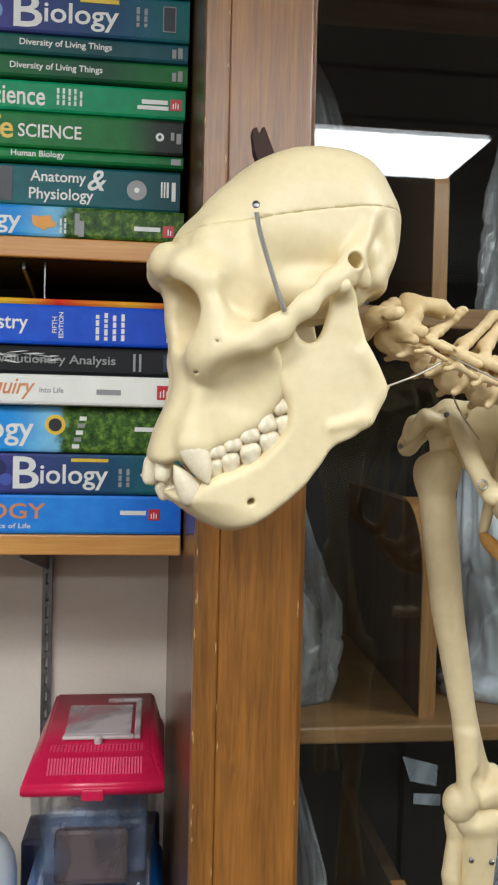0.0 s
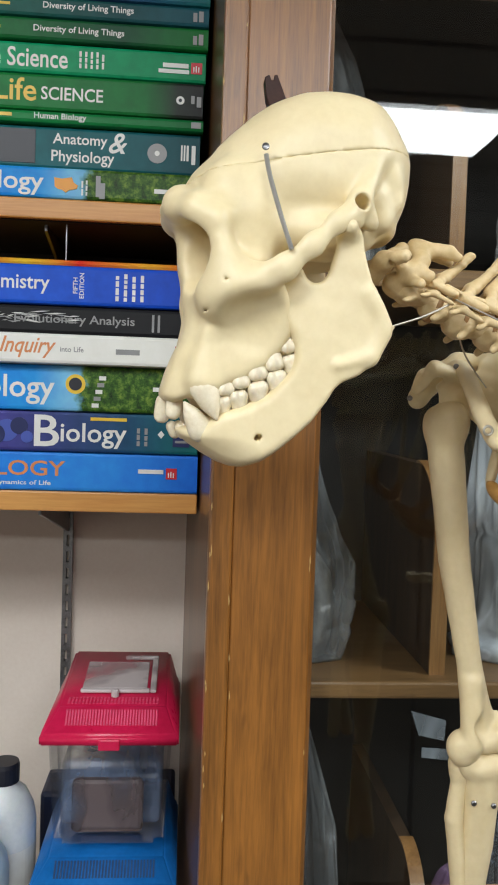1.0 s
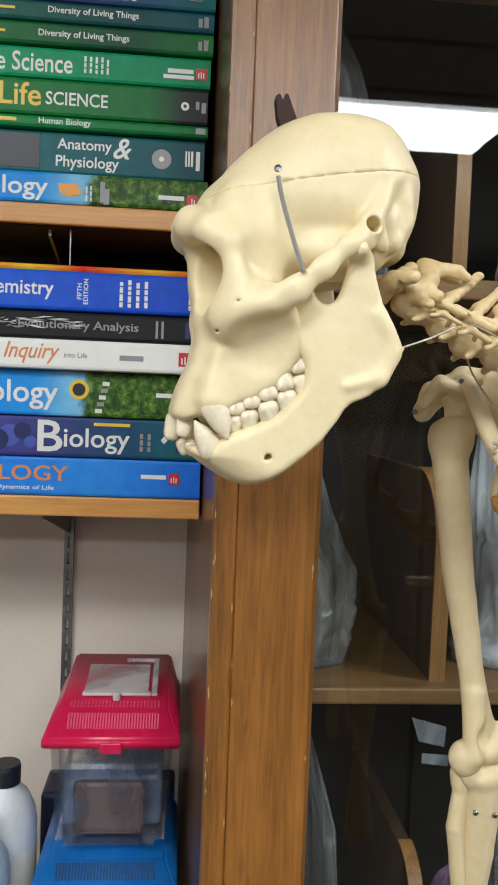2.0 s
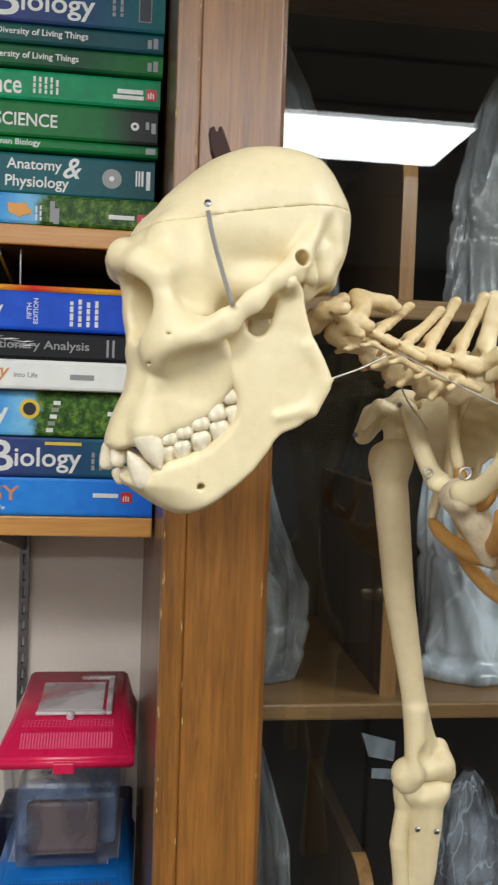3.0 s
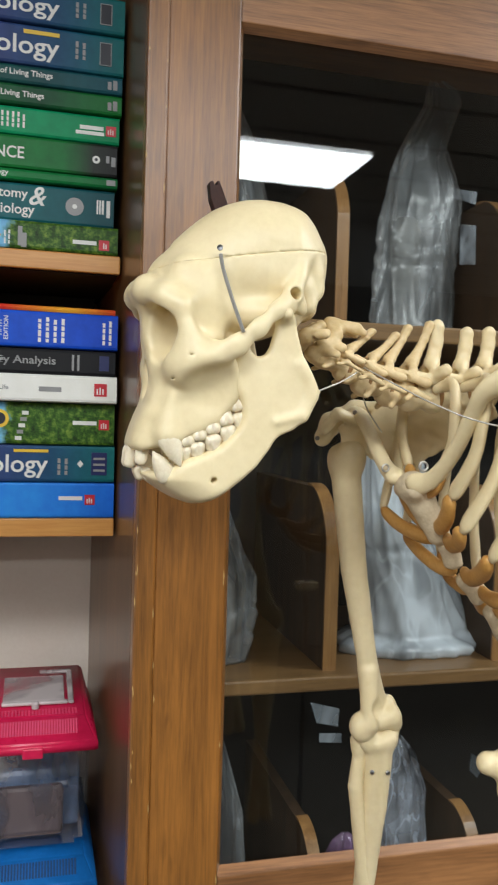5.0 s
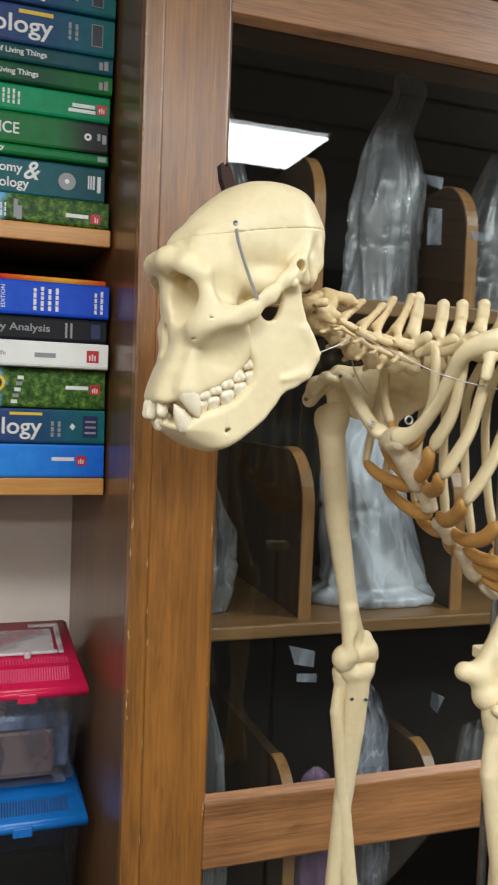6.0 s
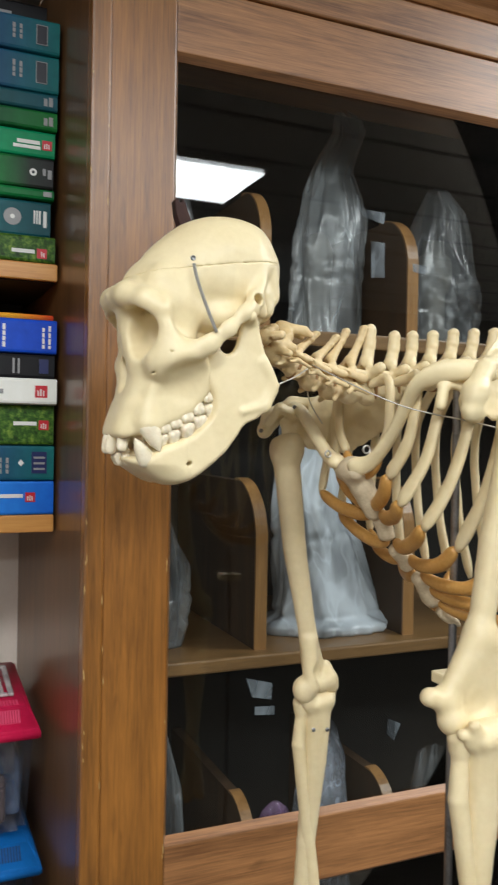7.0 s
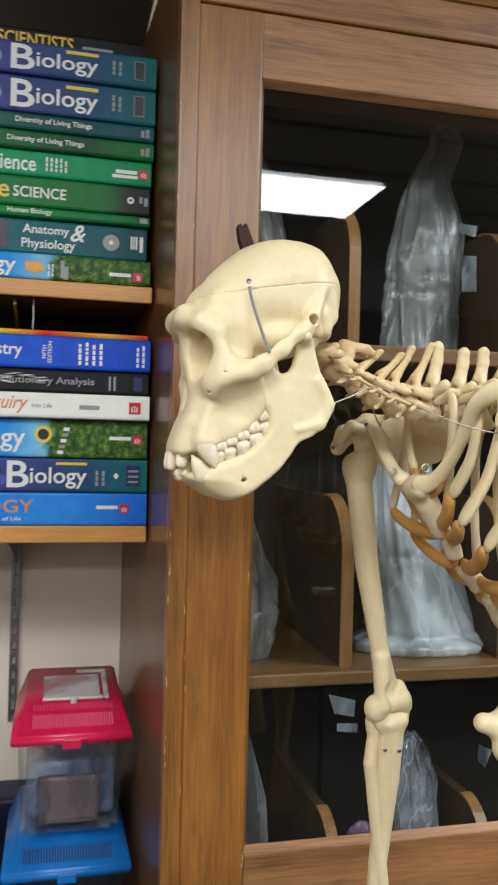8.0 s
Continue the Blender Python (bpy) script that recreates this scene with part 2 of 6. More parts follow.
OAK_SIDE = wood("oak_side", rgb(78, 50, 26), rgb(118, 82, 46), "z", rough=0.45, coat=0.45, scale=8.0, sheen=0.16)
OAK_IN = wood("oak_inside", rgb(100, 72, 42), rgb(150, 114, 72), "x", rough=0.4, scale=11.0)
# Divider oak split in two: shaded tone for sides, lit tone for front edge.
OAK_DIV_SHADED = wood("oak_divider_shaded", rgb(52, 36, 22), rgb(84, 60, 36), "z", rough=0.75, coat=0.0, scale=11.0)
OAK_DIV_LIT = wood("oak_divider_lit", rgb(122, 84, 46), rgb(176, 132, 82), "z", rough=0.32, coat=0.5, scale=11.0, sheen=0.2)
# Near-black that stands for deep shade in the cabinet and around the books.
SHADE_BLACK = surf("shade_black", rgb(14, 13, 13), rgb(24, 22, 21), scale=8, rough=0.7, bump=0.1)
SHELF_WOOD = wood("light_oak", rgb(190, 122, 54), rgb(222, 164, 90), "x", rough=0.4, scale=9.0)
SHELF_UNDER_SHADE = plain("shelf_underside_shade", rgb(70, 48, 30), 0.6)
WALL = surf("painted_wall", rgb(220, 206, 192), rgb(230, 218, 206), scale=6, rough=0.75, bump=0.15, fine=30)
CEILING = surf("ceiling_tile", rgb(210, 210, 208), rgb(222, 222, 220), scale=30, rough=0.9, bump=0.3)
FLOOR = surf("vinyl_floor", rgb(64, 59, 53), rgb(86, 80, 72), scale=5, rough=0.4, bump=0.05)
FAR_WALL = surf("far_wall_paint", rgb(112, 106, 98), rgb(128, 122, 114), scale=6, rough=0.75, bump=0.15, fine=30)
GLASS = pane_material("cabinet_glass")
PAPER = surf("page_edges", rgb(190, 180, 160), rgb(222, 214, 198), scale=40, rough=0.8, bump=0.3, stretch=(0.3, 0.3, 20))
BAG = film_material("clear_bag", rgb(226, 232, 236), 0.87, rough=0.24, fold=11.0, bump=0.3, crease=0.12, sheen=True, haze=0.05)
BAG_BLUE = film_material("milky_bag", rgb(224, 232, 240), 0.5, rough=0.28, fold=13.0, bump=0.35, crease=0.2, haze=0.42, sheen=True)
BAG_SHINY = film_material("shiny_bag", rgb(214, 222, 236), 0.84, rough=0.08, fold=22.0, bump=0.8, crease=0.3, sheen=True)
TAPE = film_material("matte_tape", rgb(120, 130, 136), 0.5, rough=0.5, fold=20.0, bump=0.05)
PINK = surf("pink_plastic", rgb(206, 24, 72), rgb(224, 40, 90), scale=20, rough=0.3, bump=0.03)
BLUE = surf("blue_plastic", rgb(10, 96, 170), rgb(24, 116, 196), scale=20, rough=0.35, bump=0.03)
CLEAR = pane_material("clear_plastic", (0.996, 0.997, 0.998, 1), 0.5)
CLEAR_MILKY = film_material("hatch_plastic", rgb(205, 195, 195), 0.3, rough=0.25, fold=9.0, bump=0.05)
WHITE = plain("white_print", rgb(236, 236, 232), 0.4)
YELLOW = plain("yellow_print", rgb(240, 200, 60), 0.4)
ORANGE = plain("orange_print", rgb(226, 146, 92), 0.4)
RED = plain("red_print", rgb(206, 30, 46), 0.4)
GREY = plain("grey_print", rgb(150, 150, 150), 0.4)
DARK = plain("dark_print", rgb(30, 32, 44), 0.4)
NAVY = plain("navy_print", rgb(24, 36, 92), 0.4)
LAMP = start("lamp_diffuser")[0]
LAMP.node_tree.nodes["Principled BSDF"].inputs["Emission Color"].default_value = (0.94, 0.97, 1.0, 1)
LAMP.node_tree.nodes["Principled BSDF"].inputs["Emission Strength"].default_value = 5.5


# ---------------------------------------------------------------- mesh helpers
def mesh_object(name, verts, faces, material, parent=None, label="", smooth=False):
    me = bpy.data.meshes.new(name)
    me.from_pydata(verts, [], faces)
    me.update()
    if smooth:
        me.polygons.foreach_set("use_smooth", [True] * len(me.polygons))
    me.materials.append(material)
    ob = new(name, me)
    if parent:
        ob.parent = parent
    if label:
        ob["label"] = label
    return ob


def part(name, bm, material, parent=None, label="", smooth=False):
    """Links a bmesh as one mesh object under a thing or a part."""
    me = bpy.data.meshes.new(name)
    bmesh.ops.recalc_face_normals(bm, faces=bm.faces)
    bm.to_mesh(me)
    bm.free()
    if smooth:
        me.polygons.foreach_set("use_smooth", [True] * len(me.polygons))
    me.materials.append(material)
    ob = new(name, me)
    if parent:
        ob.parent = parent
    if label:
        ob["label"] = label
    return ob


def box_bm(x0, x1, y0, y1, z0, z1, bevel=0.002, bm=None, seg=2):
    own = bmesh.new()
    bmesh.ops.create_cube(own, size=1)
    for v in own.verts:
        v.co = ((x0 + x1) / 2 + v.co.x * (x1 - x0), (y0 + y1) / 2 + v.co.y * (y1 - y0), (z0 + z1) / 2 + v.co.z * (z1 - z0))
    if bevel:
        bmesh.ops.bevel(own, geom=own.edges[:], offset=bevel, segments=seg, profile=0.5, affect="EDGES")
    if bm is None:
        return own
    tmp = bpy.data.meshes.new("tmp")
    own.to_mesh(tmp)
    own.free()
    bm.from_mesh(tmp)
    bpy.data.meshes.remove(tmp)
    return bm


def prism_bm(poly, axis, a0, a1, bevel=0.0, seg=2):
    """Extrudes a polygon; axis names the extrusion direction, poly is given in the other two axes in order."""
    bm = bmesh.new()
    put = {"x": lambda p, a: (a, p[0], p[1]), "y": lambda p, a: (p[0], a, p[1]), "z": lambda p, a: (p[0], p[1], a)}[axis]
    lo = [bm.verts.new(put(p, a0)) for p in poly]
    hi = [bm.verts.new(put(p, a1)) for p in poly]
    bm.faces.new(lo)
    bm.faces.new(hi[::-1])
    for i in range(len(poly)):
        j = (i + 1) % len(poly)
        bm.faces.new((lo[i], lo[j], hi[j], hi[i]))
    if bevel:
        bmesh.ops.recalc_face_normals(bm, faces=bm.faces)
        bmesh.ops.bevel(bm, geom=bm.edges[:], offset=bevel, segments=seg, profile=0.5, affect="EDGES")
    return bm


def lathe_bm(profile, centre, n=24):
    """Turns (radius, z) pairs round a vertical axis."""
    bm = bmesh.new()
    rings = [[bm.verts.new((centre[0] + r * math.cos(2 * math.pi * i / n), centre[1] + r * math.sin(2 * math.pi * i / n), z)) for i in range(n)] for r, z in profile]
    for a, b in zip(rings, rings[1:]):
        for i in range(n):
            j = (i + 1) % n
            bm.faces.new((a[i], a[j], b[j], b[i]))
    bm.faces.new(rings[0][::-1])
    bm.faces.new(rings[-1])
    return bm


def spline(points, n):
    """Catmull-Rom through the points, n samples."""
    p = [Vector(q) for q in points]
    p = [p[0] * 2 - p[1]] + p + [p[-1] * 2 - p[-2]]
    out = []
    spans = len(p) - 3
    for i in range(n):
        u = i / (n - 1) * spans
        k = min(int(u), spans - 1)
        f = u - k
        a, b, c, d = p[k:k + 4]
        out.append(0.5 * ((2 * b) + (c - a) * f + (2 * a - 5 * b + 4 * c - d) * f * f + (3 * b - a - 3 * c + d) * f ** 3))
    return out


def sweep(name, points, radii, material, parent, n=28, sides=14, flat=1.0, up=(0, 1, 0), label="", lumps=0.0, seed=0, caps=True):
    """A bone-like tube through points; radii are spread over its length, flat squeezes it across `up`."""
    path = spline(points, n)
    rad = [np.interp(i / (n - 1), np.linspace(0, 1, len(radii)), radii) for i in range(n)]
    verts, faces = [], []
    for i, q in enumerate(path):
        d = (path[min(i + 1, n - 1)] - path[max(i - 1, 0)]).normalized()
        s = d.cross(Vector(up)).normalized()
        u = s.cross(d).normalized()
        end = min(i, n - 1 - i)
        k = (0.45, 0.8, 0.95)[end] if caps and end < 3 else 1.0
        for j in range(sides):
            a = 2 * math.pi * j / sides
            w = 1 + lumps * noise.noise(Vector((q.x * 60 + seed, q.y * 60 + math.cos(a), q.z * 60 + math.sin(a))))
            verts.append(q + (s * math.cos(a) + u * math.sin(a) * flat) * rad[i] * k * w)
    for i in range(n - 1):
        for j in range(sides):
            k = (j + 1) % sides
            faces.append((i * sides + j, i * sides + k, (i + 1) * sides + k, (i + 1) * sides + j))
    faces.append(tuple(range(sides))[::-1])
    faces.append(tuple((n - 1) * sides + j for j in range(sides)))
    return mesh_object(name, verts, faces, material, parent, label, smooth=True)


# ---------------------------------------------------------------- rounded solids from distance fields
class Solid:
    """A smooth solid: primitives are blended on a grid of millimetres, then skinned. With mirror, y stands for |y|."""

    def __init__(self, lo, hi, step, mirror=False):
        self.step, self.mirror = step, mirror
        ax = [np.arange(a, b + step, step, dtype=np.float32) for a, b in zip(lo, hi)]
        if mirror:
            ax[1] = np.arange(step / 2, hi[1] + step, step, dtype=np.float32)
        self.lo = [float(a[0]) for a in ax]
        self.X, self.Y, self.Z = np.meshgrid(*ax, indexing="ij", sparse=True)
        self.f = np.full([len(a) for a in ax], 1e3, np.float32)

    def ell(self, c, r, turn=0.0):
        x, y, z = self.X - c[0], self.Y - c[1], self.Z - c[2]
        if turn:
            ca, sa = math.cos(radians(turn)), math.sin(radians(turn))
            x, z = x * ca + z * sa, z * ca - x * sa
        k = np.sqrt((x / r[0]) ** 2 + (y / r[1]) ** 2 + (z / r[2]) ** 2)
        return (k - 1) * min(r)* np.float32(1.15)

    def cap(self, a, b, ra, rb, flat=1.0):
        """A capsule from a to b; flat above 1 thins it across y."""
        d = [b[i] - a[i] for i in range(3)]
        d[1] *= flat
        x, y, z = self.X - a[0], (self.Y - a[1]) * flat, self.Z - a[2]
        t = np.clip((x * d[0] + y * d[1] + z * d[2]) / max(1e-6, sum(v * v for v in d)), 0, 1)
        return (np.sqrt((x - t * d[0]) ** 2 + (y - t * d[1]) ** 2 + (z - t * d[2]) ** 2) - (ra + (rb - ra) * t)) / (1 + 0.25 * (flat - 1))

    def plate(self, poly, y0, y1, half, soft):
        """A convex outline in x and z (clockwise from above), thick 2*half, its middle running from y0 (low x) to y1 (high x)."""
        xs = [p[0] for p in poly]
        m = y0 + (self.X - min(xs)) / (max(xs) - min(xs)) * (y1 - y0)
        d = np.abs(self.Y - m) - half
        cx, cz = sum(xs) / len(xs), sum(p[1] for p in poly) / len(poly)
        for p, q in zip(poly, poly[1:] + poly[:1]):
            nx, nz = q[1] - p[1], -(q[0] - p[0])
            length = math.hypot(nx, nz)
            nx, nz = nx / length, nz / length
            if nx * (cx - p[0]) + nz * (cz - p[1]) > 0:
                nx, nz = -nx, -nz
            d = smax(d, nx * (self.X - p[0]) + nz * (self.Z - p[1]), soft)
        return d

    def outline(self, poly, blur=2):
        """Signed distance to any closed outline in x and z, its corners softened by blurring."""
        x, z = np.meshgrid(self.X.ravel(), self.Z.ravel(), indexing="ij")
        best, inside = np.full(x.shape, 1e9), np.zeros(x.shape, bool)
        for a, b in zip(poly, poly[1:] + poly[:1]):
            ex, ez = b[0] - a[0], b[1] - a[1]
            t = np.clip(((x - a[0]) * ex + (z - a[1]) * ez) / (ex * ex + ez * ez), 0, 1)
            best = np.minimum(best, np.hypot(x - a[0] - t * ex, z - a[1] - t * ez))
            if ez:
                inside ^= ((a[1] > z) != (b[1] > z)) & (x < a[0] + (z - a[1]) * ex / ez)
        d = np.where(inside, -best, best)
        for _ in range(blur):
            e = np.pad(d, 1, mode="edge")
            d = (e[:-2, 1:-1] + e[2:, 1:-1] + e[1:-1, :-2] + e[1:-1, 2:] + 2 * d) / 6
        return d.astype(np.float32)[:, None, :]

    def arch(self, front, deep, wide):
        """Inside of an arch seen from above: rounded at its front, then as wide as wide says."""
        x = np.clip(front + deep - self.X, 0, None) / deep
        return (np.sqrt(x ** 2 + (self.Y / wide) ** 2) - 1) * min(deep, 34)

    def add(self, d, soft=6.0):
        h = np.clip(0.5 + 0.5 * (d - self.f) / soft, 0, 1)
        self.f = d + (self.f - d) * h - soft * h * (1 - h)
        return self

    def cut(self, d, soft=4.0):
        self.f = smax(self.f, -d, soft)
        return self

    def keep(self, d):
        self.f = np.maximum(self.f, d)
        return self

    def rough_up(self, size, wave):
        w = 2 * math.pi / wave
        self.f = self.f + size * (np.sin(self.X * w + 1.3 * np.sin(self.Z * w * 0.7)) * np.sin(self.Y * w * 1.1 + 2) + 0.6 * np.sin(self.Z * w * 1.7 + self.X * w * 0.6)).astype(np.float32)
        return self

    def skin(self, name, material, parent, place, label=""):
        f, lo, h = self.f, list(self.lo), self.step
        if self.mirror:
            f = np.concatenate([f[:, ::-1, :], f], axis=1)
            lo[1] = -(lo[1] + h * (self.f.shape[1] - 1))
        f = np.pad(f, 1, constant_values=5.0)
        lo = [v - h for v in lo]
        s = f < 0
        cells = tuple(n - 1 for n in f.shape)
        count = np.zeros(cells, np.uint8)
        for dx in (0, 1):
            for dy in (0, 1):
                for dz in (0, 1):
                    count += s[dx:dx + cells[0], dy:dy + cells[1], dz:dz + cells[2]]
        active = np.argwhere((count > 0) & (count < 8))
        index = np.full(cells, -1, np.int32)
        index[tuple(active.T)] = np.arange(len(active))
        pos, hits = np.zeros((len(active), 3)), np.zeros(len(active))
        corners = [(i, j, k) for i in (0, 1) for j in (0, 1) for k in (0, 1)]
        for a in corners:
            for axis in range(3):
                if a[axis]:
                    continue
                b = list(a)
                b[axis] = 1
                fa = f[tuple((active + a).T)]
                fb = f[tuple((active + b).T)]
                cross = (fa < 0) != (fb < 0)
                t = np.where(cross, fa / np.where(cross, fa - fb, 1), 0)
                q = np.array(a, float)[None] + t[:, None] * (np.array(b) - np.array(a))[None]
                pos += q * cross[:, None]
                hits += cross
        pos = (active + pos / hits[:, None]) * h + np.array(lo)
        quads = []
        for axis in range(3):
            sl0, sl1 = [slice(None)] * 3, [slice(None)] * 3
            sl0[axis], sl1[axis] = slice(0, -1), slice(1, None)
            a, b = s[tuple(sl0)], s[tuple(sl1)]
            for inside_first in (True, False):
                e = np.argwhere((a & ~b) if inside_first else (~a & b))
                u, v = (axis + 1) % 3, (axis + 2) % 3
                ids = []
                for du, dv in ((0, 0), (1, 0), (1, 1), (0, 1)):
                    c = e.copy()
                    c[:, u] -= 1 - du
                    c[:, v] -= 1 - dv
                    ids.append(index[tuple(c.T)])
                ids = np.stack(ids, 1)
                quads.append(ids if inside_first else ids[:, ::-1])
        quads = np.concatenate(quads)
        pts = (np.array(place.to_3x3()) @ (pos / 1000).T).T + np.array(place.translation)
        me = bpy.data.meshes.new(name)
        me.vertices.add(len(pts))
        me.vertices.foreach_set("co", pts.astype(np.float32).ravel())
        me.loops.add(quads.size)
        me.loops.foreach_set("vertex_index", quads.ravel().astype(np.int32))
        me.polygons.add(len(quads))
        me.polygons.foreach_set("loop_start", np.arange(0, quads.size, 4, dtype=np.int32))
        me.polygons.foreach_set("use_smooth", np.ones(len(quads), bool))
        me.update(calc_edges=True)
        me.validate()
        me.materials.append(material)
        ob = new(name, me)
        if parent:
            ob.parent = parent
        if label:
            ob["label"] = label
        return ob


def smax(a, b, k):
    h = np.clip(0.5 - 0.5 * (b - a) / k, 0, 1)
    return b + (a - b) * h + k * h * (1 - h)


def thing(name, label, category, group="", kind="", at=(0, 0, 0)):
    ob = new(name)
    ob.empty_display_size = 0.05
    ob.location = at
    return tagged(ob, label, category, group, kind)


def text_mesh(name, words, x0, x1, y, zc, height, material, parent, turn=0.0, thick=0.0002, shear=0.0, bold=0.012):
    """Raised lettering on a face that looks towards -y, fitted into its width and height; turn rotates it in that face."""
    cu = bpy.data.curves.new(name, "FONT")
    cu.body, cu.extrude, cu.align_x, cu.align_y, cu.shear, cu.resolution_u, cu.offset = words, 0.01, "CENTER", "CENTER", shear, 3, bold
    tmp = bpy.data.objects.new(name, cu)
    scene.collection.objects.link(tmp)
    bpy.context.view_layer.update()
    me = bpy.data.meshes.new_from_object(tmp.evaluated_get(bpy.context.evaluated_depsgraph_get()))
    bpy.data.objects.remove(tmp)
    bpy.data.curves.remove(cu)
    co = np.array([v.co for v in me.vertices])
    lo, hi = co.min(0), co.max(0)
    mid = (lo + hi) / 2
    w, h = ((x1 - x0), height) if not turn else (height, (x1 - x0))
    co = (co - mid) * (w / (hi[0] - lo[0]), h / (hi[1] - lo[1]), thick / max(1e-6, hi[2] - lo[2]))
    ca, sa = math.cos(radians(turn)), math.sin(radians(turn))
    out = np.stack([(x0 + x1) / 2 + co[:, 0] * ca - co[:, 1] * sa, y - co[:, 2], zc + co[:, 0] * sa + co[:, 1] * ca], 1)
    me.vertices.foreach_set("co", out.astype(np.float32).ravel())
    me.update()
    me.materials.clear()
    me.materials.append(material)
    me.name = name
    ob = new(name, me)
    ob.parent = parent
    return ob


LAYER = [0]


def bar(x0, x1, y, z0, z1, material, parent, name="printed_bar"):
    LAYER[0] = (LAYER[0] + 1) % 9
    return part(name, box_bm(x0, x1, y - 0.0003 - 0.00007 * LAYER[0], y + 0.0004, z0, z1, 0), material, parent)


def disc(x, y, z, r, material, parent, name="emblem", n=28):
    bm = prism_bm([(x + r * math.cos(2 * math.pi * i / n), z + r * math.sin(2 * math.pi * i / n)) for i in range(n)], "y", y - 0.0003, y + 0.0004)
    return part(name, bm, material, parent)


# ---------------------------------------------------------------- the room
def slab(name, x0, x1, y0, y1, z0, z1, material, label, category, bevel=0.0):
    return tagged(part(name, box_bm(x0, x1, y0, y1, z0, z1, bevel), material), label, category, kind="structure")


WALL_Y = 1.285
slab("floor", -3.2, 14.2, -4.2, WALL_Y + 0.15, -0.1, 0, FLOOR, "speckled beige vinyl classroom floor", "floor")
slab("ceiling", -3.2, 14.2, -4.2, WALL_Y + 0.15, CEIL, CEIL + 0.1, CEILING, "off-white acoustic tile ceiling", "ceiling")
slab("wall_north", -3.1, 14.1, WALL_Y, WALL_Y + 0.12, 0, CEIL, WALL, "plain beige painted wall behind the shelves", "wall")
slab("wall_south", -3.1, 14.1, -4.12, -4.0, 0, CEIL, FAR_WALL, "plain grey-brown painted wall across the room", "wall")
slab("wall_west", -3.12, -3.0, -4.0, WALL_Y, 0, CEIL, WALL, "plain beige painted side wall", "wall")
slab("wall_east", 14.0, 14.12, -4.0, WALL_Y, 0, CEIL, FAR_WALL, "plain grey-brown painted side wall", "wall")

def ceiling_grid():
    """Metal T-bars that carry the ceiling tiles, joined into one grid; they stop at the light panels."""
    bm, w = bmesh.new(), 0.012
    for k in range(15):
        y = -4.0 + 0.37 * k
        cuts = [-3.0] + sorted(v for x0, x1, y0, y1 in TROFFERS_AND_FILL if y0 - 0.03 < y < y1 + 0.03 for v in (x0 - 0.03, x1 + 0.03)) + [14.0]
        for a, b in zip(cuts[::2], cuts[1::2]):
            if b > a:
                box_bm(a, b, y - w, y + w, CEIL - 0.004, CEIL - 0.0005, 0, bm)
    return tagged(part("ceiling_grid", bm, GREY), "grey metal T-bars between the ceiling tiles", "ceiling grid", kind="structure")


ceiling_grid()
# The added fill lamps get the same housing as the mirrored panel.
for x0, x1, y0, y1 in TROFFERS_AND_FILL:
    lamp = thing("ceiling_or_fill_light", "white recessed fluorescent ceiling panel, switched on; all but one added as fill", "ceiling light", "ceiling lights", at=((x0 + x1) / 2, (y0 + y1) / 2, CEIL))
    for bx0, bx1, by0, by1 in ((x0 - 0.02, x1 + 0.02, y0 - 0.02, y0), (x0 - 0.02, x1 + 0.02, y1, y1 + 0.02), (x0 - 0.02, x0, y0, y1), (x1, x1 + 0.02, y0, y1)):
        o = part("frame", box_bm(bx0, bx1, by0, by1, CEIL - 0.02, CEIL - 0.0005, 0.002), WHITE, lamp)
        o.matrix_parent_inverse = Matrix.Translation(lamp.location).inverted()
    o = part("diffuser", box_bm(x0, x1, y0, y1, CEIL - 0.014, CEIL - 0.004, 0.0), LAMP, lamp, "glowing white diffuser")
    o.matrix_parent_inverse = Matrix.Translation(lamp.location).inverted()

# ---------------------------------------------------------------- the glazed cabinet
DY = 0.849                      # front of the door
SX, SXB = 0.145, 0.125          # cabinet side at the front and at the wall
GX0, GX1 = 0.252, 0.955         # glass opening
GZ0, GZ1 = 1.156, 2.149
CX1 = 1.946
cabinet = thing("display_cabinet", "tall varnished oak display cabinet with glazed doors, full of bagged specimens", "cabinet")
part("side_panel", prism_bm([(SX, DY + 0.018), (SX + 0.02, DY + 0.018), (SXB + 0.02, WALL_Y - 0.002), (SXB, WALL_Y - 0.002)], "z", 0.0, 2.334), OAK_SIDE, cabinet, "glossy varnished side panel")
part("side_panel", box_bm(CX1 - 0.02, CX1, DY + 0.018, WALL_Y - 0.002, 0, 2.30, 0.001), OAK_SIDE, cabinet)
part("face_frame", box_bm(SX, 0.1692, DY - 0.004, DY + 0.018, 0, 2.30, 0.003), OAK_V, cabinet)
part("face_frame", box_bm(CX1 - 0.024, CX1, DY - 0.004, DY + 0.018, 0, 2.30, 0.003), OAK_V, cabinet)
part("face_frame", box_bm(0.1665, CX1 - 0.024, DY - 0.002, DY + 0.018, 2.236, 2.30, 0.003), OAK_H, cabinet)
part("crown", prism_bm([(DY + 0.02, 2.287), (DY - 0.006, 2.287), (DY - 0.010, 2.293), (DY - 0.014, 2.30), (DY - 0.03, 2.313), (DY - 0.034, 2.318), (DY - 0.034, 2.335), (DY + 0.02, 2.335)], "x", SX - 0.03, CX1 + 0.03, 0.001), OAK_H, cabinet, "moulded crown")
part("top_board", box_bm(SX + 0.021, CX1, DY + 0.02, WALL_Y - 0.002, 2.30, 2.33, 0.001), OAK_H, cabinet)
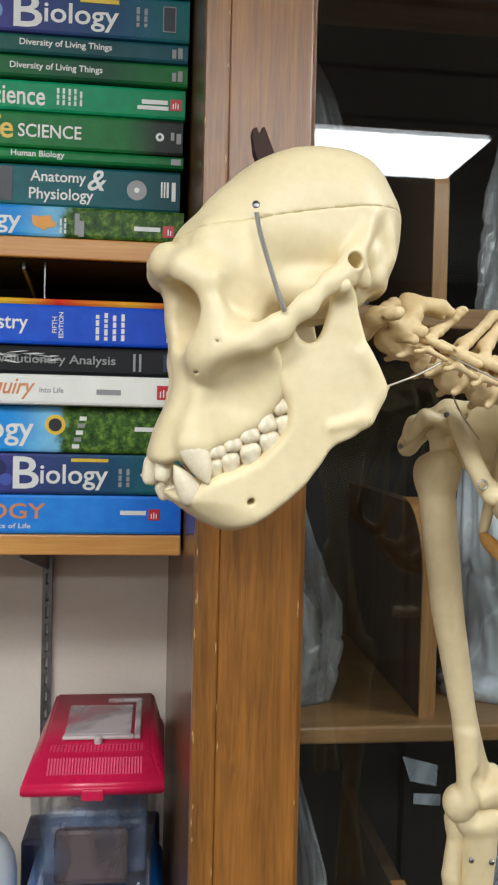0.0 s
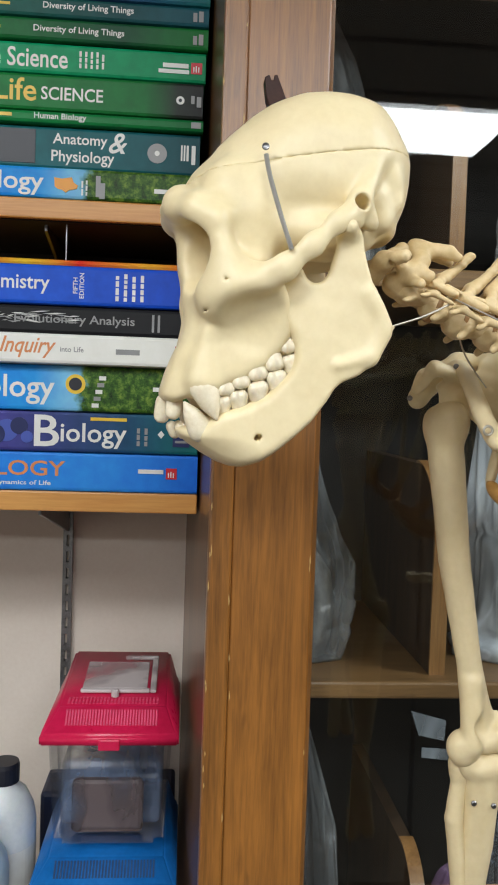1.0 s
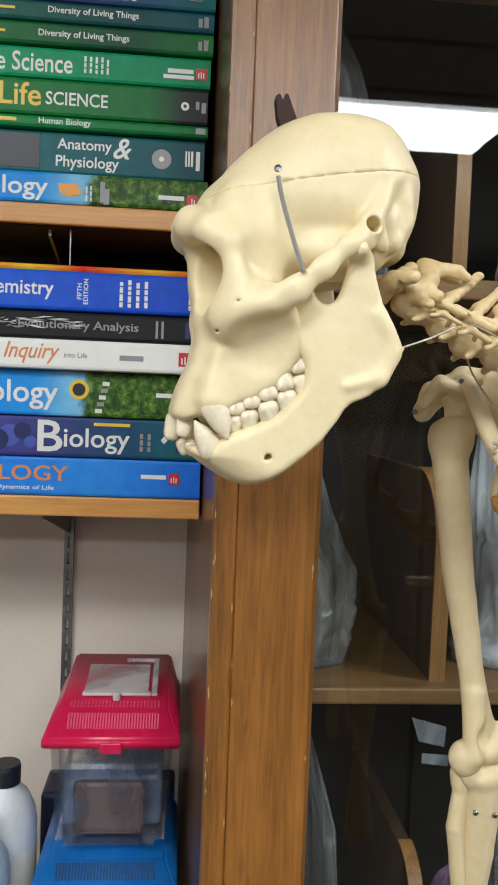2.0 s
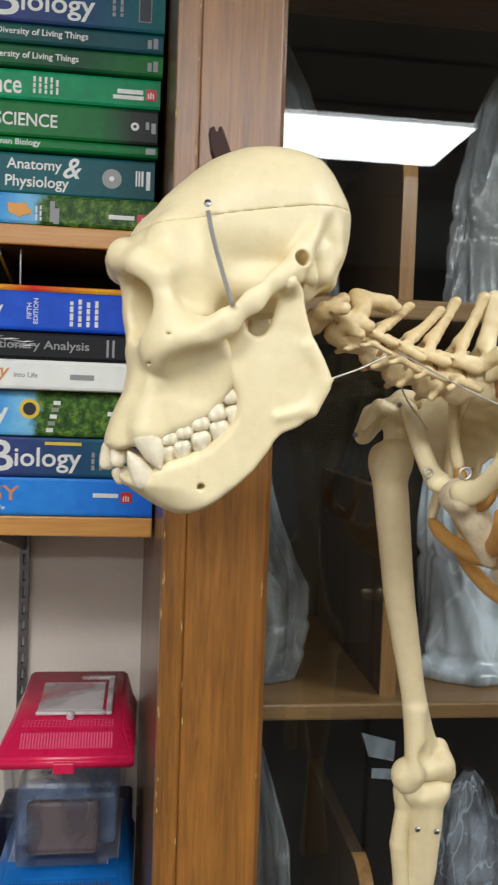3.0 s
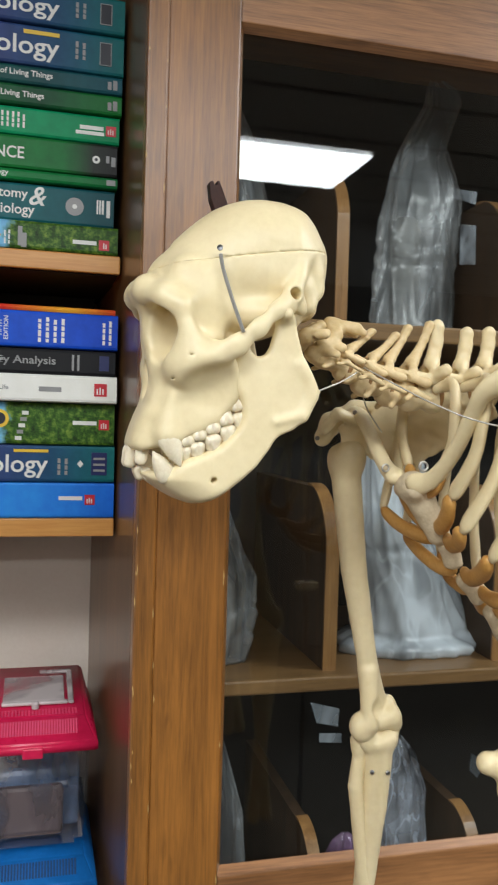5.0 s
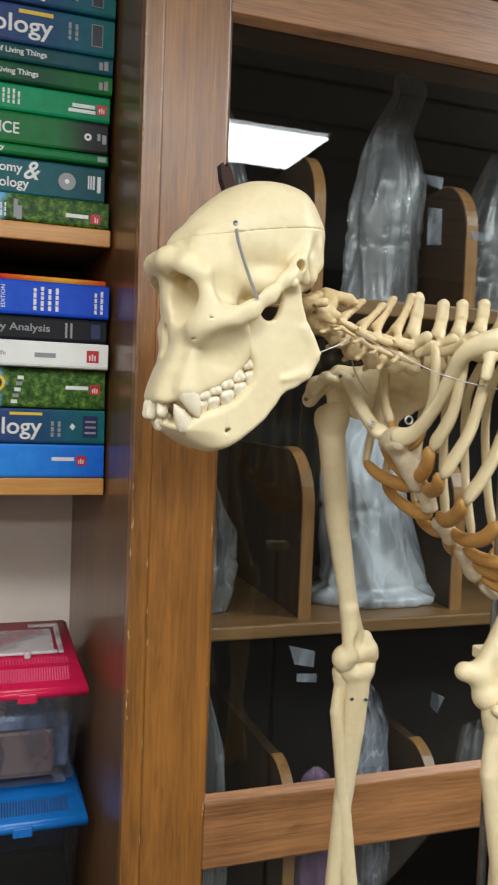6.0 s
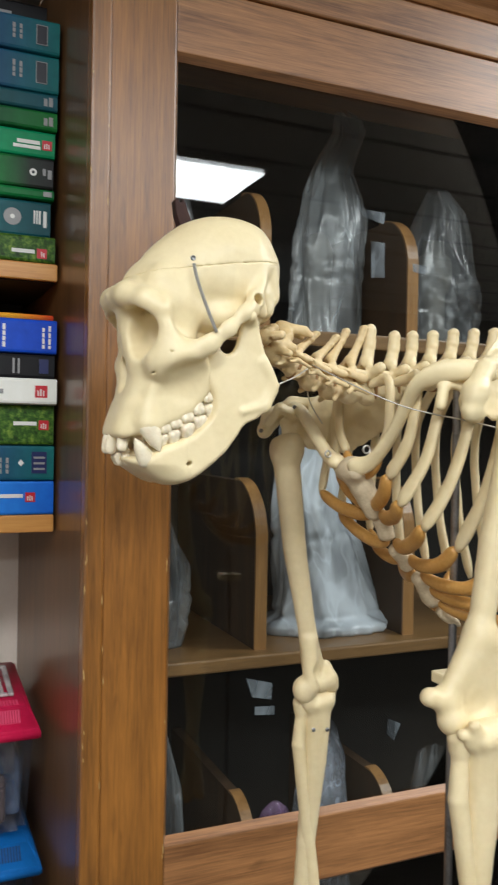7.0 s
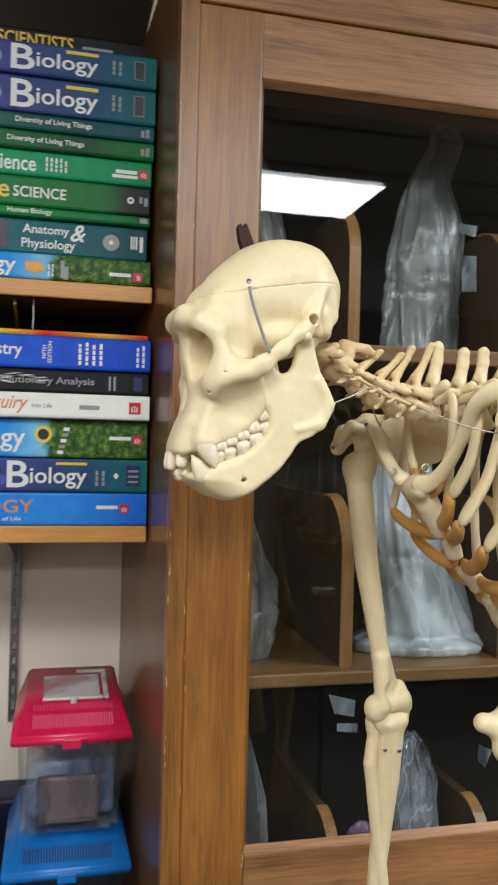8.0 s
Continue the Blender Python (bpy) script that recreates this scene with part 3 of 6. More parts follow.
# The back board's near-black colour carries the shade of the interior.
part("back_panel", box_bm(SXB + 0.02, CX1 - 0.02, WALL_Y - 0.016, WALL_Y - 0.003, 0, 2.30, 0), SHADE_BLACK, cabinet, "back board, coloured near-black for the shade inside")
part("door_stop", box_bm(0.1670, 0.1702, DY + 0.0022, DY + 0.016, 0.05, 2.2340, 0), OAK_V, cabinet)
for xs in ((0.169, GX0, GX1, 1.0435), (1.0450, 1.128, 1.831, CX1 - 0.027)):
    part("door_stile", box_bm(xs[0], xs[1], DY, DY + 0.022, 0.05, 2.2345, 0.0025), OAK_V, cabinet)
    part("door_stile", box_bm(xs[2], xs[3], DY, DY + 0.022, 0.05, 2.2345, 0.0025), OAK_V, cabinet)
    for z0, z1 in ((GZ1, 2.2345), (1.068, GZ0), (0.05, 0.15)):
        part("door_rail", box_bm(xs[1], xs[2], DY + 0.001, DY + 0.021, z0, z1, 0.002), OAK_H, cabinet)
    for z0, z1 in ((GZ0, GZ1), (0.15, 1.068)):
        pane = part("glass_pane", box_bm(xs[1] - 0.004, xs[2] + 0.004, DY + 0.012, DY + 0.015, z0 - 0.004, z1 + 0.004, 0), GLASS, cabinet, "clear reflective glass")
        pane.visible_shadow = False
        for poly in ([(z0, DY + 0.002), (z0 + 0.007, DY + 0.0118), (z0, DY + 0.0118)], [(z1, DY + 0.002), (z1 - 0.007, DY + 0.0118), (z1, DY + 0.0118)]):
            part("glazing_bead", prism_bm([(b, a) for a, b in poly], "x", xs[1], xs[2]), OAK_H, cabinet)
        for xa, s in ((xs[1], 1), (xs[2], -1)):
            part("glazing_bead", prism_bm([(xa, DY + 0.002), (xa + s * 0.005, DY + 0.0118), (xa, DY + 0.0118)], "z", z0, z1), OAK_V, cabinet)
SHELVES = ((0.70, 0.722), (1.353, 1.372), (1.800, 1.822))
for z0, z1 in SHELVES:
    part("shelf", box_bm(0.172, CX1 - 0.022, 0.892, WALL_Y - 0.018, z0, z1, 0.003), OAK_IN, cabinet)


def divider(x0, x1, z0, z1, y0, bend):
    """An upright partition whose upper front corner is rounded off; sides coloured as in shade, front edge as lit."""
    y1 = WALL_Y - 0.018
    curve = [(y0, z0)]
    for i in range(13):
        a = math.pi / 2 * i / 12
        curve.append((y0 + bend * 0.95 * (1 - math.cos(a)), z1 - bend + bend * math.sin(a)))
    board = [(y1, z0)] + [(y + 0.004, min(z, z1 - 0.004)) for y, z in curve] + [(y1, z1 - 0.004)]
    o = part("divider", prism_bm(board, "x", x0 + 0.0004, x1 - 0.0004), OAK_DIV_SHADED, cabinet, "upright oak partition with a rounded corner, coloured as in shade")
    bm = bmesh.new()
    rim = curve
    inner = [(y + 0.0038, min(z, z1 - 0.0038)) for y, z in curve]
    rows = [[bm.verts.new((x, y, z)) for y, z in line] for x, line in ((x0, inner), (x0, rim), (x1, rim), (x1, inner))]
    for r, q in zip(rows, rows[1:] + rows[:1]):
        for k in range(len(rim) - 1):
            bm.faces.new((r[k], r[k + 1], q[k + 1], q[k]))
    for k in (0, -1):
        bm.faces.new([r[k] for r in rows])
    part("lit_edge", bm, OAK_DIV_LIT, o, "varnished front edge of the partition, coloured as lit oak")
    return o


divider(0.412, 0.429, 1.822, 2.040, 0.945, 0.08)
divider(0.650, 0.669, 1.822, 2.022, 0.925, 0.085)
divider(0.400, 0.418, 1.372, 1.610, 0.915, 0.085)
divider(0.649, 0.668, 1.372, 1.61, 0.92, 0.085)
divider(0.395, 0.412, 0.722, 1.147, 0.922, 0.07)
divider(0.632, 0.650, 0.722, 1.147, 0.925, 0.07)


# ---------------------------------------------------------------- specimens in plastic bags
def bag(name, label, cx, cy, z0, z1, rings, material, seed, fold=0.12, flat=0.7, bands=()):
    """A crumpled plastic bag; rings are (share of height, half width, sideways shift), bands are heights of tight cross creases."""
    n, rows = 112, 80
    verts, faces = [], []
    for i in range(rows):
        u = i / (rows - 1)
        w = np.interp(u, [r[0] for r in rings], [r[1] for r in rings])
        s = np.interp(u, [r[0] for r in rings], [r[2] for r in rings])
        nip = sum(0.10 * math.exp(-((u - c) / 0.018) ** 2) for c in bands)
        for j in range(n):
            a = 2 * math.pi * j / n
            q = Vector((math.cos(a) * 1.5 + seed, math.sin(a) * 1.5, u * 1.6 + 0.5 * math.cos(a)))
            r = Vector((math.cos(a) * 3.4 + u * 2.0, math.sin(a) * 3.4 + seed, u * 2.6))
            # folds meet in sharp ridges, the film between them stays nearly flat
            k = 1 + fold * (0.9 - 2.6 * abs(noise.noise(q))) + fold * 0.55 * (0.5 - 2.2 * abs(noise.noise(r)))
            k -= nip * (0.6 + 0.8 * noise.noise(r))
            verts.append((cx + s + w * k * math.cos(a), cy + w * flat * k * math.sin(a), z0 + (z1 - z0) * u + 0.012 * noise.noise(q * 1.7) * min(1, u * 6, w / 0.04)))
    for i in range(rows - 1):
        for j in range(n):
            k = (j + 1) % n
            faces.append((i * n + j, i * n + k, (i + 1) * n + k, (i + 1) * n + j))
    faces.append(tuple(range(n))[::-1])
    ob = mesh_object(name, verts, faces, material, None, smooth=True)
    return tagged(ob, label, "plastic bag", "bagged specimens")


def inner_form(name, label, cx, cy, z0, profile, material):
    ob = part(name, lathe_bm([(r, z0 + z) for r, z in profile], (cx, cy), 28), material, None, smooth=True)
    return tagged(ob, label, "specimen")


CAST = surf("plaster_cast", rgb(96, 96, 94), rgb(150, 148, 142), scale=30, rough=0.7, bump=0.3)
MID_Z, TOP_Z = 1.3725, 1.8225
bag("plastic_bag", "milky blue plastic bag over a tall specimen on the shelf", 0.565, 1.02, MID_Z, 1.72, [(0, 0.108, 0), (0.035, 0.112, 0.002), (0.07, 0.088, 0), (0.16, 0.080, -0.004), (0.4, 0.068, -0.016), (0.6, 0.056, -0.026), (0.9, 0.04, -0.035), (1, 0.02, -0.04)], BAG_BLUE, 3.1, 0.15, bands=(0.07, 0.42))
inner_form("bust_cast", "pale plaster cast wrapped in plastic", 0.553, 1.03, MID_Z + 0.0005, [(0.05, 0), (0.05, 0.02), (0.03, 0.06), (0.036, 0.16), (0.03, 0.24), (0.012, 0.28)], CAST)
bag("plastic_bag", "clear crumpled bag rising high over a specimen on the upper shelf", 0.562, 1.03, TOP_Z, 2.20, [(0, 0.062, 0), (0.2, 0.058, 0.002), (0.42, 0.055, 0.006), (0.52, 0.054, 0.012), (0.62, 0.046, 0.014), (0.72, 0.034, 0.012), (0.82, 0.03, 0.026), (0.91, 0.026, 0.040), (0.97, 0.02, 0.036), (1, 0.008, 0.028)], BAG, 7.7, 0.17, bands=(0.27, 0.34))
inner_form("skull_cast", "grey plaster cast inside a clear bag", 0.565, 1.06, TOP_Z + 0.0005, [(0.04, 0), (0.04, 0.015), (0.02, 0.03), (0.022, 0.12), (0.026, 0.15), (0.014, 0.18)], CAST)
bag("plastic_bag", "clear crumpled bag on the upper shelf beside the door", 0.30, 1.05, TOP_Z, 2.19, [(0, 0.058, 0), (0.3, 0.055, 0), (0.5, 0.047, -0.008), (0.75, 0.034, -0.022), (1, 0.012, -0.04)], BAG, 1.4, 0.14)
bag("plastic_bag", "clear crumpled bag over objects at the end of the upper shelf", 0.785, 1.04, TOP_Z, 2.10, [(0, 0.085, 0), (0.3, 0.08, 0), (0.6, 0.06, 0), (0.85, 0.04, 0.01), (1, 0.015, 0)], BAG, 11.9, 0.2, bands=(0.25, 0.4))
inner_form("jar_lid_stack", "pale stacked casts wrapped in clear plastic", 0.785, 1.05, TOP_Z + 0.0005, [(0.05, 0), (0.05, 0.03), (0.022, 0.04), (0.022, 0.10), (0.03, 0.11), (0.034, 0.135), (0.03, 0.16), (0.018, 0.17), (0.018, 0.19)], CAST)
bag("plastic_bag", "clear crumpled bag slumped beside the door on the shelf", 0.268, 0.985, MID_Z, 1.64, [(0, 0.042, 0), (0.12, 0.049, 0), (0.25, 0.052, 0), (0.42, 0.049, 0), (0.6, 0.034, -0.006), (0.8, 0.020, -0.008), (1, 0.012, -0.01)], BAG, 5.2, 0.18, bands=(0.15, 0.28))
inner_form("wrapped_cast", "grey rounded cast wrapped in clear plastic", 0.268, 0.995, MID_Z + 0.0005, [(0.025, 0), (0.032, 0.02), (0.036, 0.06), (0.030, 0.10), (0.012, 0.125)], CAST)
bag("plastic_bag", "clear crumpled bag standing low behind the glass", 0.262, 0.95, 0.7225, 1.30, [(0, 0.05, 0), (0.5, 0.05, 0), (0.8, 0.042, -0.003), (1, 0.012, -0.004)], BAG, 8.8, 0.18)
bag("plastic_bag", "clear crumpled bag with bright creases on the lower shelf", 0.548, 0.985, 0.7225, 1.25, [(0, 0.045, 0), (0.6, 0.040, 0), (0.85, 0.034, 0), (0.95, 0.022, -0.004), (1, 0.006, -0.006)], BAG_SHINY, 15.3, 0.25, bands=(0.8, 0.9))
bag("plastic_bag", "clear bag on the lower shelf behind the far partition", 0.78, 1.0, 0.7225, 1.15, [(0, 0.07, 0), (0.6, 0.06, 0), (1, 0.03, 0)], BAG, 21.3, 0.25)

# small things among the bags
bag("plastic_wrapper", "crumpled lilac plastic wrapper behind the glass", 0.455, 0.955, 0.7225, 1.135, [(0, 0.034, 0), (0.7, 0.034, 0), (0.9, 0.03, 0), (0.97, 0.018, 0), (1, 0.004, 0)], film_material("lilac_film", rgb(150, 116, 156), 0.75, rough=0.12, fold=20.0, bump=0.5, crease=0.2, sheen=True, haze=0.2), 27.4, 0.14)
# pale chips along the worn edges of the frame
CHIP = plain("bare_wood", rgb(206, 170, 110), 0.6)
for k in range(26):
    cx = random.choice((0.1465, 0.1674, 0.1703, 0.1475, 0.2495)) + random.uniform(-0.0008, 0.0008)
    cz = random.uniform(1.1, 1.6) if k < 20 else random.uniform(1.6, 2.2)
    ln = random.uniform(0.003, 0.014)
    yc = DY - (0.0041 if cx < 0.168 else 0.0001)
    part("chip", prism_bm([(cx, cz), (cx + random.uniform(0.0006, 0.0014), cz + ln * 0.4), (cx + 0.0003, cz + ln), (cx - 0.0004, cz + ln * 0.6)], "y", yc - 0.0001, yc + 0.001), CHIP, cabinet, "pale chip in the varnish")

# tape on the glass
for pts in (((0.521, 1.992), (0.566, 1.990), (0.564, 1.974), (0.532, 1.980)), ((0.544, 1.948), (0.566, 1.948), (0.567, 1.899), (0.545, 1.897)), ((0.614, 1.924), (0.638, 1.922), (0.638, 1.910), (0.615, 1.912)),
            ((0.365, 1.352), (0.403, 1.342), (0.402, 1.320), (0.374, 1.326)), ((0.587, 1.272), (0.608, 1.262), (0.597, 1.239), (0.585, 1.250)), ((0.378, 1.313), (0.407, 1.311), (0.407, 1.299), (0.378, 1.302))):
    tagged(part("tape_piece", prism_bm(pts, "y", DY + 0.0112, DY + 0.0116), TAPE), "strip of clear yellowed tape on the cabinet glass", "tape", "tape pieces")

# ---------------------------------------------------------------- open shelves with books
SHX = 0.135
# The topmost shelf is assumed, added to darken the wall above the books.
for i, (z1, yf) in enumerate(((2.372, 1.001), (1.901, 1.001), (1.560, 1.001))):
    t = thing("wall_shelf", "light oak wall shelf added above the textbooks to darken the wall there" if i == 0 else "light oak wall shelf holding stacked textbooks", "shelf", "wall shelves")
    part("board", box_bm(-1.2, SHX, yf + 0.0065, WALL_Y - 0.001, z1 - 0.0225, z1 - 0.0002, 0.001), SHELF_WOOD, t)
    part("edge_strip", box_bm(-1.2, SHX, yf, yf + 0.0064, z1 - 0.0235, z1, 0.0018), SHELF_WOOD, t, "solid oak front edge")


# Black sheet added over the wall for the deep shade behind the books.
for z1, zlow in ((1.901, 1.57), ):
    tagged(part("shade_sheet", box_bm(-1.2, 0.118, 1.225, 1.232, zlow, z1 - 0.0245, 0.001), SHADE_BLACK), "black sheet added behind the stacked books in place of deep shade", "board")
# Dark sheets below the boards hold the shade of the undersides as colour.
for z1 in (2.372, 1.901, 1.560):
    tagged(part("underside_shade", box_bm(-1.2, SHX - 0.002, 1.012, WALL_Y - 0.002, z1 - 0.0242, z1 - 0.0227, 0), {2.372: plain("grey_underside", rgb(112, 108, 102), 0.6), 1.901: SHADE_BLACK, 1.560: SHELF_UNDER_SHADE}[z1]), "dark sheet under the wall shelf, shade put into its colour", "shelf lining", kind="structure")
# Thin rod added for the highlight along the upright's edge.
tagged(part("upright_glint", box_bm(-0.0300, -0.0280, 1.022, 1.024, 1.834, 1.8765, 0.0005), STEEL), "bright steel rod added as the highlighted edge of the upright", "shelf bracket")


def slotted_upright(x, z0, z1):
    t = thing("shelf_upright", "grey slotted steel shelf upright on the wall", "shelf support", at=(x, WALL_Y, z0))
    w, d = 0.007, 0.011
    y0 = WALL_Y - d
    bits = [(x - w, x - 0.0022, z0, z1), (x + 0.0022, x + w, z0, z1)]
    z = z0 + 0.01
    while z < z1 - 0.02:
        bits.append((x - 0.0022, x + 0.0022, z, z + 0.009))
        z += 0.0254
    for i, (a, b, c, e) in enumerate(bits):
        o = part("flange" if i < 2 else "web", box_bm(a, b, y0, WALL_Y - 0.0005, c, e, 0), STEEL, t)
        o.matrix_parent_inverse = Matrix.Translation(t.location).inverted()
    return t


slotted_upright(-0.054, 1.20, 2.35)
bk = thing("shelf_bracket", "grey folded steel bracket under the wall shelf", "shelf bracket", "shelf brackets")
part("arm", prism_bm([(1.03, 1.536), (1.03, 1.528), (1.272, 1.47), (1.272, 1.536)], "x", -0.0565, -0.0525, 0.0005), STEEL, bk)
copy_thing(bk, Matrix.Translation((0, 0, 0.341)))

GLUE = 0.0006


def book(label, x1, yf, z0, z1, cover, length=0.279, depth=0.215):
    """A hardback lying flat with its spine towards -y; returns the thing and the place of its spine's face."""
    t = thing("textbook", label, "book", "stacked textbooks", at=(x1, yf, z0))
    h, b = z1 - z0 - GLUE, 0.0032
    prof = [(depth, 0), (0.004, 0), (0.0012, 0.0012), (0, 0.004), (0, h - 0.004), (0.0012, h - 0.0012), (0.004, h), (depth, h), (depth, h - b), (0.007, h - b), (0.0045, h - b - 0.002), (0.0045, b + 0.002), (0.007, b), (depth, b)]
    bm = bmesh.new()
    n = len(prof)
    lo = [bm.verts.new((-length, y, z)) for y, z in prof]
    hi = [bm.verts.new((0, y, z)) for y, z in prof]
    for i in range(n):
        j = (i + 1) % n
        bm.faces.new((lo[i], lo[j], hi[j], hi[i]))
    for k in (lo, hi):
        for a in range(n // 2 - 1):
            bm.faces.new((k[a], k[a + 1], k[n - 2 - a], k[n - 1 - a]))
    part("cover", bm, cover, t)
    pg = box_bm(-length + 0.004, -0.004, 0.006, depth - 0.005, b + 0.0003, h - b - 0.0003, 0)
    part("page_block", pg, PAPER, t, "cream page edges")
    return t, h


def along(t, x):
    """World x on the books' spines as an offset from the book's right end."""
    z = t.location.z
    return x - t.location.x - (0.0105 + 0.015 * (z - 1.9) if z > 1.8 else 0.002)


FACE = -0.0003


def title(t, words, x0, x1, zc, height, material, **kw):
    return text_mesh("title", words, along(t, x0), along(t, x1), FACE, zc, height, material, t, **kw)


def strip(t, x0, x1, z0, z1, material, name="printed_bar"):
    return bar(along(t, x0), along(t, x1), FACE, z0, z1, material, t, name)


def publisher(t, x, zc, s=0.013, bars=True, wide=0.03):
    """A red square mark with pale dashes, beside bars for its wording."""
    strip(t, x - s / 2, x + s / 2, zc - s / 2, zc + s / 2, RED, "emblem")
    for k in range(3):
        bar(along(t, x - s * 0.3 + k * s * 0.22), along(t, x - s * 0.3 + k * s * 0.22 + s * 0.1), FACE - 0.0005, zc - s * 0.35, zc + s * (0.1 + 0.1 * (k % 2)), WHITE, t)
    if bars:
        strip(t, x - s / 2 - 0.003 - wide, x - s / 2 - 0.003, zc - 0.0005, zc + 0.0045, WHITE)


def side_lines(t, x0, n, z0, z1, material, pitch=0.0075):
    """Unreadable small lines set across the spine."""
    for k in range(n):
        x = x0 + k * pitch
        z = z0
        while z < z1 - 0.004:
            step = 0.004 + 0.004 * random.random()
            strip(t, x, x + pitch * 0.4, z, min(z1, z + step), material)
            z += step + 0.0015


def px1(p):
    return 0.134 - (346 - p) * 0.000664


COV = {
    "bio_teal": cover_material("cover_violet_teal", [(-0.28, rgb(70, 60, 140)), (-0.18, rgb(48, 56, 110)), (-0.08, rgb(24, 66, 96)), (0, rgb(14, 92, 92))]),
    "bio_tree": cover_material("cover_blue_forest", [(-0.28, rgb(10, 120, 205)), (-0.19, rgb(30, 130, 200)), (-0.15, rgb(110, 170, 205)), (0, rgb(80, 120, 60))], foliage=-0.14),
    "anatomy": cover_material("cover_teal", [(-0.28, rgb(20, 92, 96)), (-0.1, rgb(14, 82, 88)), (0, rgb(10, 62, 70))]),
    "green": cover_material("cover_green", [(-0.28, rgb(10, 120, 60)), (0, rgb(6, 92, 44))]),
    "life": cover_material("cover_green_black", [(-0.28, rgb(14, 110, 50)), (-0.07, rgb(16, 96, 44)), (-0.03, rgb(32, 40, 34)), (0, rgb(26, 24, 26))]),
    "science": cover_material("cover_emerald", [(-0.28, rgb(4, 140, 92)), (0, rgb(0, 120, 76))]),
    "divteal": cover_material("cover_deep_teal", [(-0.28, rgb(12, 84, 70)), (-0.1, rgb(14, 62, 66)), (0, rgb(16, 72, 84))]),
    "divgreen": cover_material("cover_dark_green", [(-0.28, rgb(6, 100, 44)), (-0.1, rgb(14, 62, 40)), (0, rgb(14, 100, 40))]),
    "black": cover_material("cover_black", [(-0.28, rgb(18, 18, 20)), (0, rgb(14, 14, 18))]),
    "blue": cover_material("cover_royal_blue", [(-0.28, rgb(20, 80, 190)), (0, rgb(14, 62, 170))]),
    "white": cover_material("cover_white", [(-0.28, rgb(222, 218, 208)), (0, rgb(214, 212, 204))], rough=0.4),
    "sky": cover_material("cover_bright_blue", [(-0.28, rgb(26, 110, 200)), (-0.12, rgb(40, 124, 206)), (0, rgb(20, 92, 190))]),
    "magazine": cover_material("cover_red_yellow", [(-0.28, rgb(200, 60, 30)), (-0.2, rgb(226, 170, 40)), (-0.14, rgb(196, 40, 30)), (-0.06, rgb(220, 150, 40)), (0, rgb(190, 60, 30))], rough=0.4),
}

# upper stack, from the shelf upwards
S1 = 1.901
t, h = book("glossy biology textbook with blue sky and forest spine", 0.131, 1.0, S1, 1.9375, COV["bio_tree"])
title(t, "Biology", px1(-62), px1(80), 0.016, 0.027, WHITE)
part("emblem", prism_bm([(along(t, px1(p)), z) for p, z in ((98, 0.024), (99, 0.014), (104, 0.011), (112, 0.010), (118, 0.007), (124, 0.010), (137, 0.012), (139, 0.016), (132, 0.019), (128, 0.025), (112, 0.023))], "y", FACE - 0.0004, 0.0004), plain("amber_print", rgb(240, 160, 40), 0.4), t)
side_lines(t, px1(145), 2, 0.005, 0.026, WHITE, 0.005)
strip(t, px1(170), px1(178), 0.004, 0.028, GREY, "emblem")
strip(t, px1(176), px1(186), 0.002, 0.020, GREY, "emblem")
publisher(t, px1(331), 0.012)
t, h = book("dark teal anatomy textbook with a disc sticker", 0.126, 1.012, 1.9375, 1.9875, COV["anatomy"])
title(t, "Anatomy", px1(92), px1(187), 0.034, 0.016, WHITE)
title(t, "&", px1(190), px1(222), 0.034, 0.024, WHITE, shear=0.3)
title(t, "Physiology", px1(90), px1(200), 0.014, 0.017, WHITE)
strip(t, px1(-40), px1(62), 0.006, 0.045, DARK, "cover_photo")
disc(along(t, px1(275)), FACE, 0.025, 0.0115, GREY, t, "disc_sticker")
disc(along(t, px1(275)), FACE - 0.0005, 0.025, 0.003, WHITE, t, "disc_hub")
strip(t, px1(317), px1(320), 0.018, 0.036, WHITE, "emblem")
strip(t, px1(322), px1(325), 0.018, 0.036, WHITE, "emblem")
strip(t, px1(327), px1(331), 0.018, 0.036, WHITE, "emblem")
strip(t, px1(336), px1(343), 0.014, 0.036, WHITE)
t, h = book("thin green human biology textbook", 0.129, 1.004, 1.9875, 2.0025, COV["green"])
title(t, "Human Biology", px1(62), px1(152), 0.0075, 0.009, WHITE)
strip(t, px1(-10), px1(24), 0.006, 0.010, YELLOW)
strip(t, px1(335), px1(352), 0.004, 0.011, GREY)
t, h = book("green life science textbook fading to black", 0.128, 1.006, 2.0025, 2.045, COV["life"])
title(t, "Life", px1(-6), px1(65), 0.023, 0.026, YELLOW)
title(t, "SCIENCE", px1(73), px1(180), 0.020, 0.015, WHITE)
disc(along(t, px1(315)), FACE, 0.021, 0.0048, WHITE, t)
disc(along(t, px1(315)), FACE - 0.0005, 0.021, 0.002, DARK, t)
strip(t, px1(334), px1(340), 0.018, 0.027, GREY)
strip(t, px1(344), px1(352), 0.014, 0.026, GREY)
t, h = book("emerald green science textbook with a red publisher mark", 0.13, 1.008, 2.045, 2.0815, COV["science"])
title(t, "e Science", px1(-12), px1(118), 0.018, 0.022, WHITE)
side_lines(t, px1(138), 5, 0.009, 0.028, WHITE, 0.0065)
publisher(t, px1(343), 0.017)
strip(t, px1(276), px1(330), 0.010, 0.0145, WHITE)
